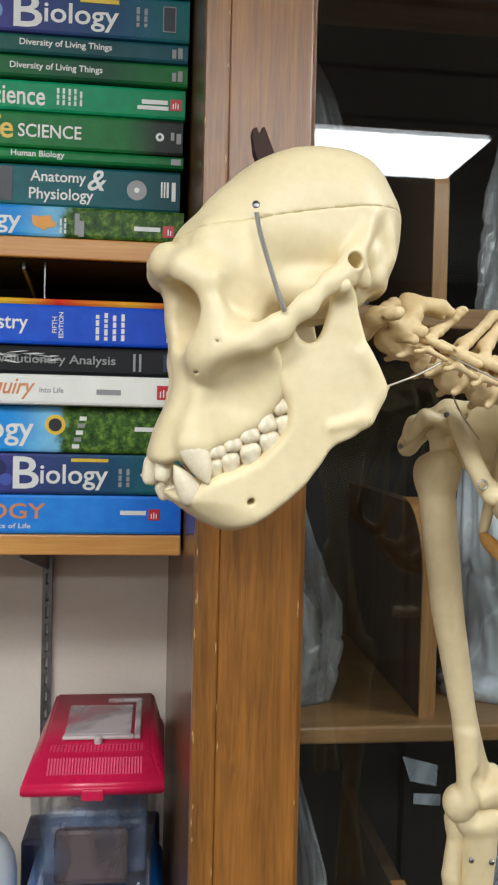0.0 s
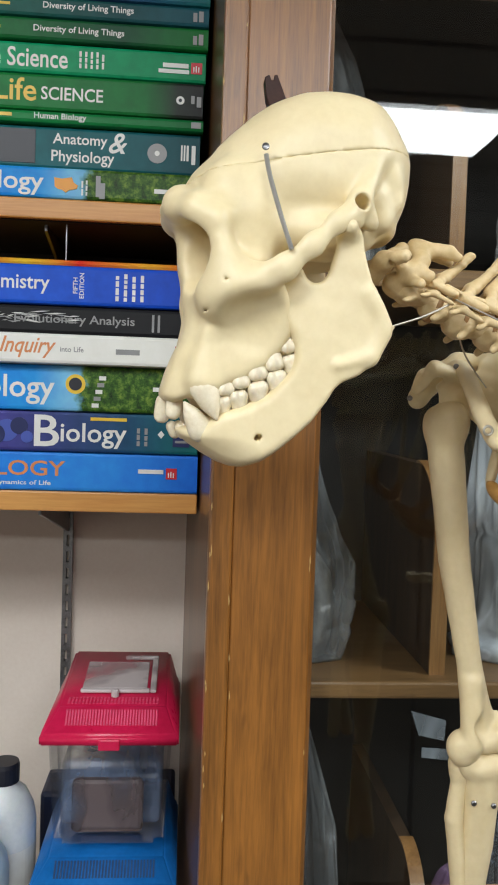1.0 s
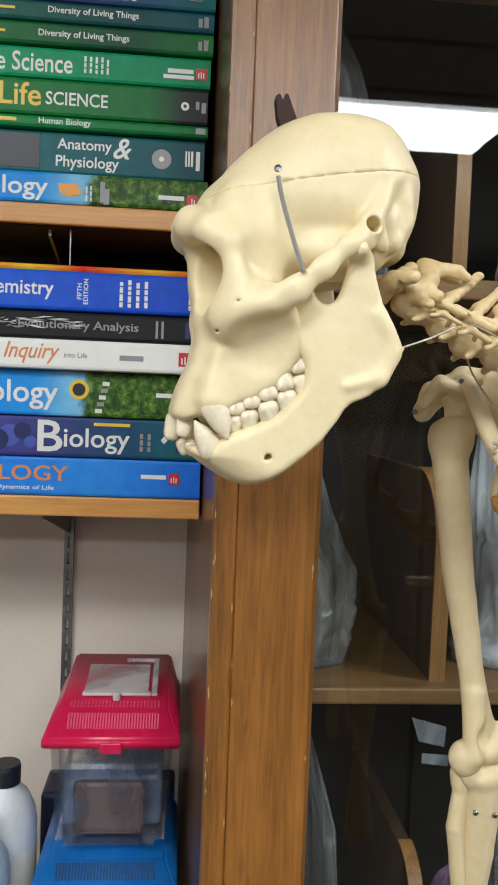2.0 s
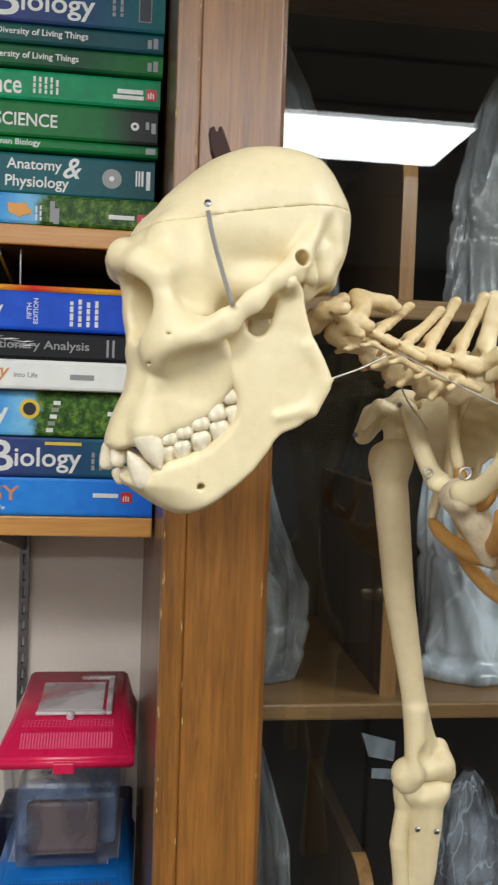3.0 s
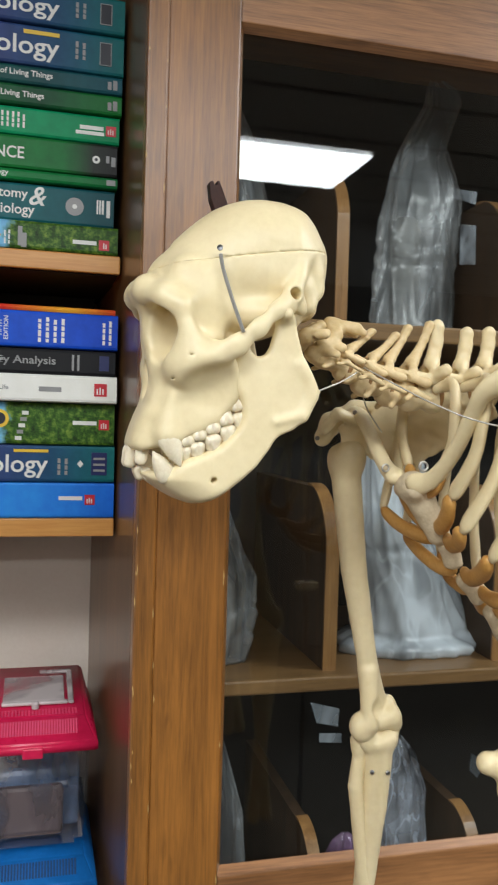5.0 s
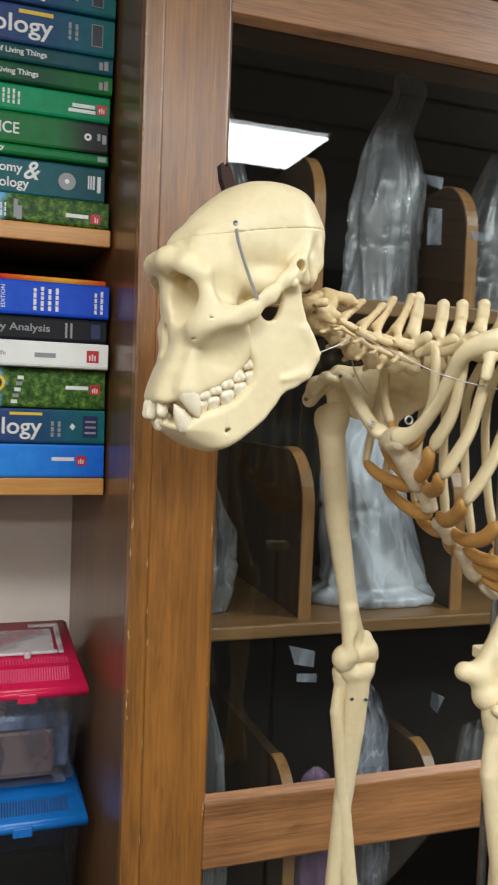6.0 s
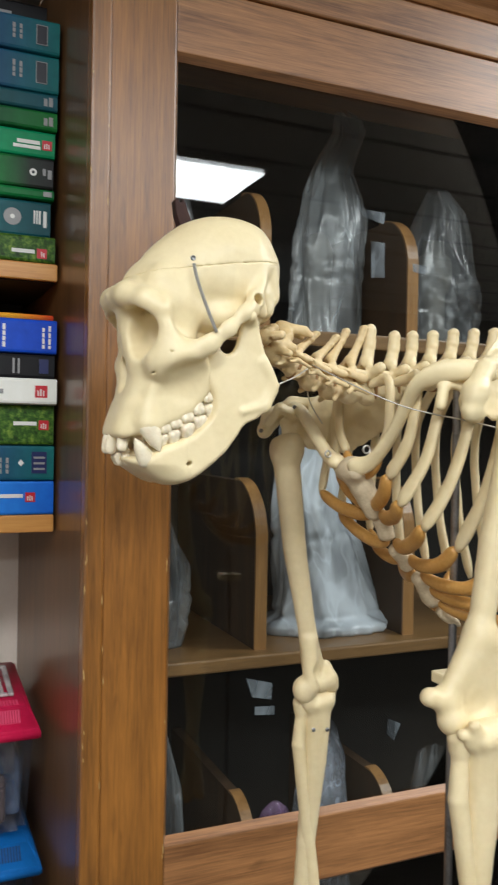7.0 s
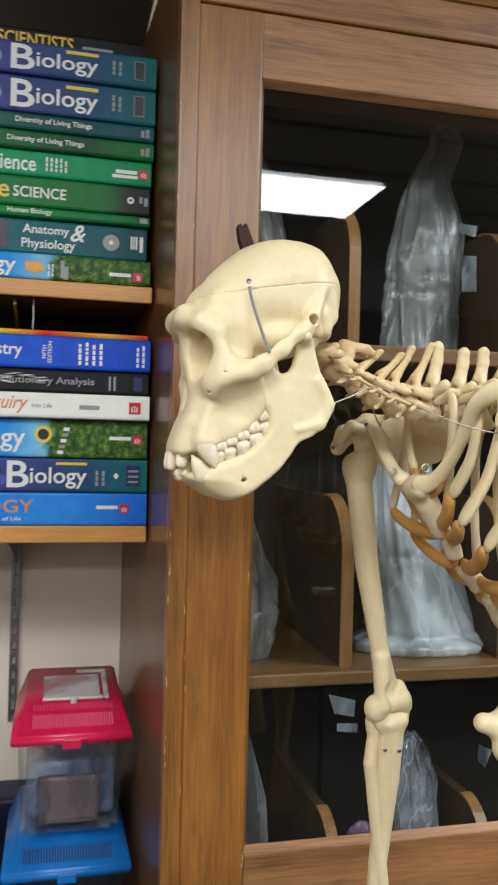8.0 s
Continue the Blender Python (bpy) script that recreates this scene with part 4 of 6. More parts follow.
for za, zb, cov in ((2.0815, 2.108, "divgreen"), (2.108, 2.132, "divteal")):
    t, h = book("slim dark green living things textbook" if cov == "divgreen" else "slim dark teal living things textbook", 0.132, 1.004, za, zb, COV[cov])
    dx = -16 if cov == "divgreen" else 0
    title(t, "Diversity of Living Things", px1(76 + dx), px1(232 + dx), 0.0125, 0.0095, WHITE)
    strip(t, px1(-20), px1(20 + dx), 0.011, 0.014, YELLOW)
    strip(t, px1(336), px1(343), 0.006, 0.016, GREY)
    strip(t, px1(346), px1(354), 0.006, 0.018, GREY)
for za, zb, dx in ((2.132, 2.183, 0.004), (2.183, 2.229, 0.0)):
    t, h = book("thick biology textbook with violet to teal spine", 0.133, 1.0 + dx, za, zb, COV["bio_teal"])
    title(t, "B", -0.052, -0.020, h * 0.5, h * 0.76, WHITE)
    title(t, "iology", -0.018, 0.066, h * 0.42, h * 0.6, WHITE)
    strip(t, 0.022, 0.066, h * 0.76, h * 0.86, YELLOW)
    side_lines(t, 0.086, 2, h * 0.3, h * 0.78, GREY, 0.009)
    strip(t, 0.117, 0.135 - 0.004, h * 0.24, h * 0.78, DARK, "emblem")
    for a, b, c, e in ((0.1165, 0.1315, h * 0.22, h * 0.24), (0.1165, 0.1315, h * 0.78, h * 0.80), (0.1165, 0.1175, h * 0.22, h * 0.8), (0.1305, 0.1315, h * 0.22, h * 0.8)):
        bar(along(t, a), along(t, b), FACE - 0.0005, c, e, GREY, t)
    for k in range(3):
        disc(along(t, -0.075 - 0.013 * k), FACE - 0.0003 * k, h * (0.45 + 0.1 * (k % 2)), 0.011 - 0.002 * k, NAVY if k % 2 else plain("pale_blue_print", rgb(110, 150, 200), 0.4), t, "cover_photo")
t, h = book("black textbook with outlined yellow lettering on top of the stack", 0.12, 1.03, 2.229, 2.262, COV["black"])
title(t, "SCIENTISTS", -0.072, 0.032, 0.016, 0.019, YELLOW)
strip(t, 0.045, 0.088, 0.012, 0.016, GREY)

# lower stack
S2 = 1.560
t, h = book("bright blue biology textbook lying at the bottom of the stack", 0.1345, 1.004, S2, 1.607, COV["sky"])
title(t, "BIOLOGY", px1(-82), px1(115), 0.027, 0.018, ORANGE)
title(t, "The Dynamics of Life", px1(-40), px1(90), 0.009, 0.007, WHITE)
publisher(t, px1(303), 0.024)
t, h = book("thick biology textbook with violet to teal spine", 0.1335, 1.0, 1.607, 1.655, COV["bio_teal"])
title(t, "B", px1(60), px1(104), h * 0.52, h * 0.78, WHITE)
title(t, "iology", px1(106), px1(222), h * 0.42, h * 0.62, WHITE)
strip(t, px1(158), px1(222), h * 0.8, h * 0.88, YELLOW)
side_lines(t, px1(240), 2, h * 0.2, h * 0.72, GREY, 0.009)
bmk = prism_bm([(along(t, px1(283)), h * 0.4), (along(t, px1(289)), h * 0.5), (along(t, px1(283)), h * 0.6), (along(t, px1(277)), h * 0.5)], "y", FACE - 0.0004, 0.0004)
part("emblem", bmk, WHITE, t)
strip(t, px1(304), px1(334), h * 0.2, h * 0.82, NAVY, "emblem")
for k in range(3):
    bar(along(t, px1(308)), along(t, px1(330)), FACE - 0.0005, h * (0.3 + 0.16 * k), h * (0.36 + 0.16 * k), GREY, t)
for k, (a, z, r) in enumerate(((12, 0.5, 0.013), (34, 0.62, 0.010), (48, 0.35, 0.007), (-8, 0.4, 0.012))):
    disc(along(t, px1(a)), FACE - 0.0002 * k, h * z, r, NAVY if k % 2 else plain("violet_blue_print", rgb(70, 90, 180), 0.4), t, "cover_photo")
t, h = book("glossy biology textbook with a gold seal and forest spine", 0.132, 0.996, 1.655, 1.709, COV["bio_tree"])
title(t, "Biology", px1(-66), px1(95), h * 0.45, 0.034, WHITE)
disc(along(t, px1(131)), FACE, h * 0.6, 0.0115, YELLOW, t, "gold_seal")
disc(along(t, px1(131)), FACE - 0.0005, h * 0.6, 0.0075, DARK, t, "seal_centre")
for k in range(5):
    strip(t, px1(160 + 3 * k), px1(172 + 3 * k), h * (0.1 + 0.15 * k), h * (0.19 + 0.15 * k), GREY if k % 2 else WHITE, "emblem")
publisher(t, px1(326), h * 0.5)
t, h = book("white textbook with orange script title", 0.1325, 0.978, 1.709, 1.744, COV["white"])
title(t, "Inquiry", px1(5), px1(100), 0.018, 0.024, ORANGE, shear=0.35)
title(t, "into Life", px1(107), px1(147), 0.017, 0.006, GREY)
strip(t, px1(202), px1(243), 0.013, 0.019, GREY)
publisher(t, px1(316), 0.017, bars=False, s=0.016)
t, h = book("black textbook with thin grey lettering", 0.131, 0.99, 1.744, 1.777, COV["black"])
title(t, "Evolutionary Analysis", px1(25), px1(232), 0.016, 0.013, GREY)
for k in range(34):
    xa, za = px1(random.uniform(-40, 118)), 0.017 + random.uniform(-0.004, 0.007)
    ln, dz = random.uniform(0.006, 0.026), random.uniform(-0.002, 0.002)
    yk = FACE - 0.0004 - 0.00003 * k
    part("cover_photo", prism_bm([(along(t, xa), za), (along(t, xa + ln * 0.6), za + dz + 0.0008), (along(t, xa + ln), za + dz * 1.6), (along(t, xa + ln * 0.5), za + dz - 0.0008)], "y", yk, 0.0004), (WHITE, GREY, GREY)[k % 3], t)
strip(t, px1(262), px1(266), 0.006, 0.026, GREY)
strip(t, px1(272), px1(276), 0.006, 0.026, GREY)
strip(t, px1(314), px1(332), 0.007, 0.026, NAVY, "emblem")
t, h = book("royal blue chemistry textbook with white lettering", 0.1325, 0.985, 1.777, 1.823, COV["blue"])
title(t, "Chemistry", px1(-52), px1(85), h * 0.5, 0.022, WHITE)
title(t, "FIFTH\nEDITION", px1(125), px1(144), h * 0.5, 0.029, WHITE, turn=90)
side_lines(t, px1(198), 4, h * 0.15, h * 0.85, WHITE, 0.0095)
side_lines(t, px1(318), 2, h * 0.15, h * 0.85, WHITE, 0.008)
t, h = book("thin bright red and yellow paperback on top of the stack", 0.130, 1.0, 1.823, 1.832, COV["magazine"])


# ---------------------------------------------------------------- plastic tanks and bottles below
def small_tank(label, x0, x1, y0, y1, z0, zb, zt, lid_mat, hatch):
    """A clear plastic pet carrier with a domed, slotted lid; zb is the lid's rim, zt its top."""
    t = thing("plastic_tank", label, "pet carrier", "plastic tanks", at=((x0 + x1) / 2, (y0 + y1) / 2, z0))
    inv = Matrix.Translation(t.location).inverted()

    def put(name, bm, material, label="", parent=None, smooth=False):
        o = part(name, bm, material, parent or t, label, smooth)
        if parent is None:
            o.matrix_parent_inverse = inv
        return o

    i = 0.008
    bm = bmesh.new()
    lo = [(x0 + i + 0.008, y0 + i + 0.006), (x1 - i - 0.008, y0 + i + 0.006), (x1 - i - 0.008, y1 - i), (x0 + i + 0.008, y1 - i)]
    hi = [(x0 + i, y0 + i), (x1 - i, y0 + i), (x1 - i, y1 - i), (x0 + i, y1 - i)]
    a = [bm.verts.new((*p, z0)) for p in lo]
    b = [bm.verts.new((*p, zb)) for p in hi]
    bm.faces.new(a[::-1])
    for k in range(4):
        m = (k + 1) % 4
        bm.faces.new((a[k], a[m], b[m], b[k]))
    bmesh.ops.recalc_face_normals(bm, faces=bm.faces)
    bmesh.ops.bevel(bm, geom=[e for e in bm.edges if abs(e.verts[0].co.z - e.verts[1].co.z) > 0.02], offset=0.012, segments=4, affect="EDGES")
    bmesh.ops.solidify(bm, geom=bm.faces[:], thickness=0.0018)
    put("tub", bm, CLEAR, "clear scratched plastic tub", smooth=False)
    # lid: rim, short sloping front, long top that rises a little
    s, yt, zf = 0.019, y0 + 0.028, zb + (zt - zb) * 0.64
    rim = [(x0, y0), (x1, y0), (x1, y1), (x0, y1)]
    mid = [(x0 + 0.004, y0 + 0.005), (x1 - 0.004, y0 + 0.005), (x1 - 0.004, y1 - 0.005), (x0 + 0.004, y1 - 0.005)]
    top = [(x0 + s, yt, zf), (x1 - s * 0.8, yt, zf), (x1 - s * 0.8, y1 - 0.014, zt), (x0 + s, y1 - 0.014, zt)]
    bm = bmesh.new()
    rings = [[bm.verts.new((*p, z)) for p in ring] for ring, z in ((rim, zb - 0.006), (rim, zb + 0.005), (mid, zb + 0.010))] + [[bm.verts.new(p) for p in top]]
    for r, q in zip(rings, rings[1:]):
        for k in range(4):
            m = (k + 1) % 4
            bm.faces.new((r[k], r[m], q[m], q[k]))
    bm.faces.new(rings[-1])
    bmesh.ops.recalc_face_normals(bm, faces=bm.faces)
    bmesh.ops.bevel(bm, geom=[e for e in bm.edges if not e.is_boundary], offset=0.003, segments=3, affect="EDGES")
    lid = put("lid", bm, lid_mat, smooth=True)
    lid.modifiers.new("Solidify", "SOLIDIFY").thickness = 0.002
    ya, za = y0 + 0.005, zb + 0.010
    ang = math.atan2(zf - za, yt - ya)
    n = 32
    for k in range(n):
        cx = x0 + 0.030 + (x1 - x0 - 0.058) * k / (n - 1)
        bm = box_bm(-0.0010, 0.0010, -0.010, 0.010, -0.0006, 0.0008, 0)
        bmesh.ops.transform(bm, matrix=Matrix.Translation((cx, (ya + yt) / 2, (za + zf) / 2)) @ Matrix.Rotation(ang, 4, "X"), verts=bm.verts)
        part("slot", bm, DARKER[lid_mat.name], lid)
    part("latch", box_bm((x0 + x1) / 2 - 0.013, (x0 + x1) / 2 + 0.013, y0 - 0.003, y0 + 0.003, zb - 0.012, zb + 0.002, 0.002), lid_mat, lid)
    if hatch:
        rise = math.atan2(zt - zf, y1 - 0.014 - yt)
        seat = Matrix.Translation((0, yt, zf)) @ Matrix.Rotation(rise, 4, "X")

        def on_top(name, bm, label=""):
            bmesh.ops.transform(bm, matrix=seat, verts=bm.verts)
            part(name, bm, CLEAR_MILKY, lid, label)

        on_top("hatch", box_bm(x0 + 0.042, x1 - 0.042, 0.040, 0.118, 0.0005, 0.003, 0.001), "clear feeding hatch")
        hx0, hx1 = x0 + 0.045, x1 - 0.030
        for q in ((hx0 + 0.045, hx1, 0.124, 0.131), (hx1 - 0.008, hx1, 0.026, 0.124), (hx0 - 0.004, hx1 - 0.008, 0.026, 0.033)):
            on_top("handle", box_bm(*q, 0.002, 0.007, 0.002), "clear folding handle")
        on_top("knob", lathe_bm([(0.005, 0.002), (0.005, 0.009), (0.003, 0.011)], ((x0 + x1) / 2 + 0.002, 0.020), 12))
        for r in range(5):
            for k in range(26):
                on_mesh = box_bm(-0.0012, 0.0012, -0.0008, 0.0008, -0.0004, 0.0006, 0)
                bmesh.ops.transform(on_mesh, matrix=seat @ Matrix.Translation((x0 + 0.030 + (x1 - x0 - 0.058) * k / 25, 0.004 + 0.0036 * r, 0)), verts=on_mesh.verts)
                part("slot", on_mesh, DARKER[lid_mat.name], lid)
    return t


DARKER = {"pink_plastic": plain("pink_slot", rgb(222, 78, 116), 0.5), "blue_plastic": plain("blue_slot", rgb(6, 48, 96), 0.5)}
small_tank("clear plastic pet carrier with a pink vented lid", -0.044, 0.122, 0.994, 1.195, 1.131, 1.264, 1.315, PINK, True)
small_tank("clear plastic pet carrier with a bright blue vented lid", -0.052, 0.124, 0.982, 1.195, 0.93, 1.084, 1.1305, BLUE, False)
tagged(part("blue_liner", box_bm(-0.024, 0.102, 1.045, 1.17, 1.134, 1.217, 0.008), film_material("smoky_blue_plastic", rgb(132, 152, 186), 0.62, fold=14.0, bump=0.1)), "smoky blue tub inside the clear tank", "tub")
# Upright taupe panel for the hatch of the smaller tank inside.
tagged(part("brown_block", box_bm(-0.008, 0.080, 1.030, 1.036, 1.1335, 1.200, 0.006), film_material("taupe_film", rgb(112, 98, 100), 0.35, rough=0.5, fold=14.0, bump=0.05)), "taupe hatch of a smaller tank inside the clear tank", "card")
tagged(part("counter", box_bm(-1.2, 0.118, 0.93, WALL_Y - 0.001, 0.885, 0.928, 0.004), surf("black_countertop", rgb(24, 24, 26), rgb(40, 40, 42), rough=0.35)), "black laboratory counter below the shelves", "counter", kind="structure")
tagged(part("counter_base", box_bm(-1.2, 0.115, 0.97, WALL_Y - 0.001, 0.0, 0.884, 0.003), OAK_V), "oak base cabinet under the counter", "base cabinet", kind="structure")
tagged(part("dark_crate", box_bm(-0.075, 0.119, 1.20, 1.282, 0.93, 1.10, 0.006), plain("navy_plastic", rgb(22, 32, 64), 0.5)), "dark blue plastic crate against the wall", "crate")


def jug(label, cx, cy, z0, r, h, mat, cap_mat):
    t = thing("plastic_bottle", label, "bottle", "lab bottles", at=(cx, cy, z0))
    prof = [(r * 0.95, 0), (r, 0.006), (r, h * 0.70), (r * 0.93, h * 0.77), (r * 0.7, h * 0.85), (r * 0.42, h * 0.89), (r * 0.40, h * 0.93)]
    part("body", lathe_bm(prof, (0, 0), 32), mat, t, smooth=True)
    part("cap", lathe_bm([(r * 0.46, h * 0.9), (r * 0.47, h * 0.98), (r * 0.44, h)], (0, 0), 24), cap_mat, t)
    part("sticker", prism_bm([(r * 1.004 * math.cos(a), r * 1.004 * math.sin(a)) for a in np.linspace(-1.9, 0.2, 16)] + [(r * 0.99 * math.cos(a), r * 0.99 * math.sin(a)) for a in np.linspace(0.2, -1.9, 16)], "z", h * 0.2, h * 0.6), WHITE, t, "white printed label")
    return t


HDPE = surf("cloudy_plastic", rgb(206, 212, 216), rgb(222, 226, 228), rough=0.4, bump=0.04, sss=0.3)
jug("cloudy white plastic bottle with a black cap", -0.105, 1.10, 0.93, 0.042, 0.262, HDPE, DARK)
jug("cloudy bluish plastic bottle beside the tanks", -0.128, 1.03, 0.93, 0.045, 0.225, surf("cloudy_blue_plastic", rgb(178, 200, 216), rgb(200, 216, 226), rough=0.35, bump=0.04, sss=0.3), WHITE)


# ---------------------------------------------------------------- the ape skeleton
skeleton = thing("ape_skeleton", "cream plastic great ape skeleton on a steel stand, jaws closed", "skeleton model", at=(0, 0, 0))
HEAD = pose(0.17, 0.553, 1.72, 0, 0, 3)


def head_solid():
    return Solid((-85, 0, -115), (115, 78, 150), 1.25, mirror=True)


# braincase and face; millimetres from the middle of the head, y towards either side
s = head_solid()
vault = s.outline([(-44, 68), (-49, 82), (-48, 88), (-43.5, 97), (-37, 107), (-28, 116), (-18, 125), (-7.5, 133), (3, 138), (14, 142), (29, 144), (44, 143.5), (55.5, 141), (65, 137), (73, 128.5), (78.5, 119.5), (83.5, 111), (86, 102), (85.5, 90.5), (84, 79), (81, 70), (78, 64), (78, 58), (73, 53), (60, 50), (40, 47), (10, 46), (-20, 46), (-36, 55)], 6)
half = np.interp(s.X, [-50, -32, 0, 25, 50, 70, 86], [31, 36, 44, 47, 46.5, 44, 40])
s.f = (np.sqrt(np.clip(1 + vault / 40, 0, None) ** 2 + (s.Y / half) ** 2) - 1) * 40
# brow ridge and orbit rim
s.add(s.cap((-62.8, 0.0, 67.0), (-59.0, 20.0, 66.0), 8.8, 8.6), 8)
s.add(s.cap((-59.0, 20.0, 66.0), (-49.7, 40.0, 59.5), 8.6, 7.4), 12)
s.add(s.cap((-49.7, 40.0, 58.4), (-39.4, 47.0, 50.7), 8.0, 7.0), 12)
s.add(s.cap((-40.1, 47.0, 51.9), (-34.6, 50.0, 37.5), 7.2, 6.2), 10)
s.add(s.cap((-34.6, 50.0, 37.5), (-31.8, 50.0, 16.7), 6.2, 8.0), 8)
s.add(s.cap((-24.7, 32.0, 44.3), (-21.9, 30.0, 24.5), 13, 13), 10)
s.add(s.cap((-40.1, 0.0, 77.0), (-32.2, 25.0, 78.9), 16, 14), 12)
# snout, an outline given its width
front = np.interp(s.Z, [-70, -50, -42, -26, -16, 5, 40], [-73, -71.5, -70.5, -65, -60.5, -57, -55])
wide = np.interp(s.Z, [-60, -42, -18, 8, 40], [36, 38, 41, 47, 36])
snout = s.outline([(-54.5, 40), (-52.4, 25), (-53.2, 14), (-54, 3), (-55.2, -7), (-57.3, -17), (-61.5, -26), (-64.6, -34), (-67.2, -43), (-68, -48.5), (-61, -51), (-49.4, -46.5), (-33.0, -40.9), (-21.5, -36.9), (-9.0, -29.6), (1.4, -18.2), (5.6, -10.2), (1.1, 4.9), (-2.6, 18.8), (-16.0, 39.9), (-36.5, 50.6)], 5)
s.add(smax(snout, s.arch(front - 3, 58, wide), 6) - 1.6, 12)
s.add(s.cap((-44.5, 25.0, -27.6), (-41.6, 29.0, -40.5), 7, 7.5), 9)
s.add(s.cap((0.4, 12.0, 20.9), (8.2, 14.0, -0.2), 20, 14), 10)
# skull base and sides
s.add(s.ell((25.8, 22.0, 52.7), (34, 22, 16)), 8)
s.add(s.ell((50.4, 45.0, 61.2), (7, 6, 10), 15), 5)
s.add(s.ell((36.9, 50.0, 55.3), (8, 7, 6)), 5)
# hollows: eye sockets, nose, temples, ear, small openings
s.add(s.ell((-22.8, 34.0, 56.8), (20, 12, 24), 10), 12)
s.cut(s.ell((-13.2, 60.0, 40.5), (18, 15, 22), 25), 10)
s.cut(s.ell((-13.6, 44.0, 21.7), (13, 9, 8)), 5)
s.add(s.cap((-54.0, 2.0, 61.4), (-48.1, 4.0, 33.1), 9, 8), 8)
s.add(s.cap((-48.1, 4.0, 33.1), (-46.6, 14.0, 12.7), 8, 7), 8)
s.add(s.cap((-46.1, 18.0, 10.7), (-36.4, 42.0, 12.3), 6, 7), 12)
# cheek bone and arch
s.add(s.cap((-35.3, 49.0, 24.7), (-30.5, 48.0, 14.7), 5, 9.5, 1.3), 14)
s.add(s.cap((-34.7, 42.0, 11.7), (-16.8, 52.0, 14.4), 8.0, 9.2, 1.7), 18)
s.add(s.cap((-16.9, 53.0, 14.8), (-1.3, 59.0, 26.0), 8.8, 5.6, 1.9), 9)
s.add(s.cap((-1.3, 59.0, 26.0), (13.5, 61.0, 38.6), 5.6, 4.6, 1.8), 8)
s.add(s.cap((13.5, 61.0, 38.6), (27.3, 59.0, 52.1), 4.6, 4.4, 1.6), 8)
s.add(s.cap((27.3, 59.0, 52.1), (41.3, 52.0, 66.4), 4.6, 5.2, 1.2), 7)
s.add(s.cap((41.8, 50.0, 67.5), (52.8, 42.0, 80.0), 5.0, 4.0), 8)
s.add(s.cap((-26.2, 42.0, 7.9), (-8.5, 38.0, 4.2), 9, 9, 1.2), 16)
s.cut(s.ell((-45.3, 30.0, 36.6), (21, 19.5, 22.5), -8), 4)
s.cut(s.ell((-56.2, 32.0, 33.6), (20, 16.5, 19.5)), 5)
s.add(s.cap((-51.0, 1.0, 58.2), (-46.7, 2.0, 19.2), 7, 8), 8)
s.cut(s.cap((-57.9, 0.0, -4.5), (-50.3, 0.0, 13.9), 7.5, 5), 4)
s.cut(s.ell((-17.6, 56.0, -9.5), (24, 14, 18), 35), 10)
s.add(s.cap((-45.5, 33.0, -38.0), (-41.0, 34.0, -12.0), 6.0, 3.0), 8)
s.cut(s.ell((66.1, 46.0, 74.4), (13, 13, 20), -12), 7)
for x, y, z, r in ((62, 34, 62, 5), (70, 31, 74, 4), (67, 32, 86, 4), (58, 36, 74, 4)):
    s.add(s.ell((x, y, z), (r, r, r * 1.3)), 9)
s.add(s.cap((57.5, 34.0, 99.2), (48.5, 46.0, 79.4), 3.0, 3.6), 7)
s.cut(s.ell((42.4, 52.0, 65.8), (4.6, 16, 4.4)), 2)
s.cut(s.ell((-44.3, 42.0, 1.3), (0.9, 10, 0.8)), 1)
s.cut(s.ell((-34.3, 60.0, 17.6), (0.8, 8, 0.7)), 1)
s.rough_up(0.07, 23)
lo_edge, hi_edge = (-48.2, 30.0, 83.2), (64.4, 30.0, 101.1)
cutplane = s.Z - (lo_edge[2] + (s.X - lo_edge[0]) * ((hi_edge[2] - lo_edge[2]) / (hi_edge[0] - lo_edge[0])) + 0.6 * np.sin((s.X - lo_edge[0]) / 42.0))
whole = s.f
s.f = np.maximum(whole, cutplane - 0.3)
cranium = s.skin("cranium", BONE, skeleton, HEAD)
s.f = np.maximum(np.maximum(whole, -0.3 - cutplane), -(whole + 5.0))
s.skin("skull_cap", BONE, cranium, HEAD, "removable cream skull cap")

# lower jaw
s = head_solid()
border = s.outline([(-60, -68), (-43.3, -66), (-31.9, -58.2), (-20.5, -54.1), (-7.4, -47.3), (5.6, -34.5), (9, -27), (9.5, -19), (8, -14), (3.3, -4.3), (-5.3, 11.8), (0, 21), (6, 27.5), (11, 29), (14, 21.8), (18.6, 19.1), (23.6, 20.7), (26.7, 27), (29, 36), (31, 46), (36, 51), (42.5, 51), (44.7, 47.5), (46, 39), (48.9, 27.7), (52.8, 16.2), (57.7, 8.1), (62.3, -1.8), (62, -10), (57.7, -19), (51.8, -27.5), (46, -32.8), (36, -37.4), (31.5, -41.7), (27.4, -48.8), (18.6, -61.4), (9.3, -70.6), (0, -78.8), (-9.3, -85.6), (-17.6, -89), (-24.5, -89.4), (-33, -87), (-42, -82), (-51, -76)], 3)
front = np.interp(s.Z, [-96, -72, -60], [-30, -68, -70])
wide = 41 + 15 * np.clip((s.X + 12) / 70, 0, 1) ** 0.8
thick = 13.5 - 7.5 * np.clip((s.X + 5) / 35, 0, 1)
soft = np.interp(s.X, [-5, 25], [6.5, 2.6])
s.f = smax(smax(border - np.interp(s.X, [-5, 25], [0.8, 0.2]), s.arch(front, 52, wide), soft), -s.arch(front + 17, 46, wide - thick), soft)
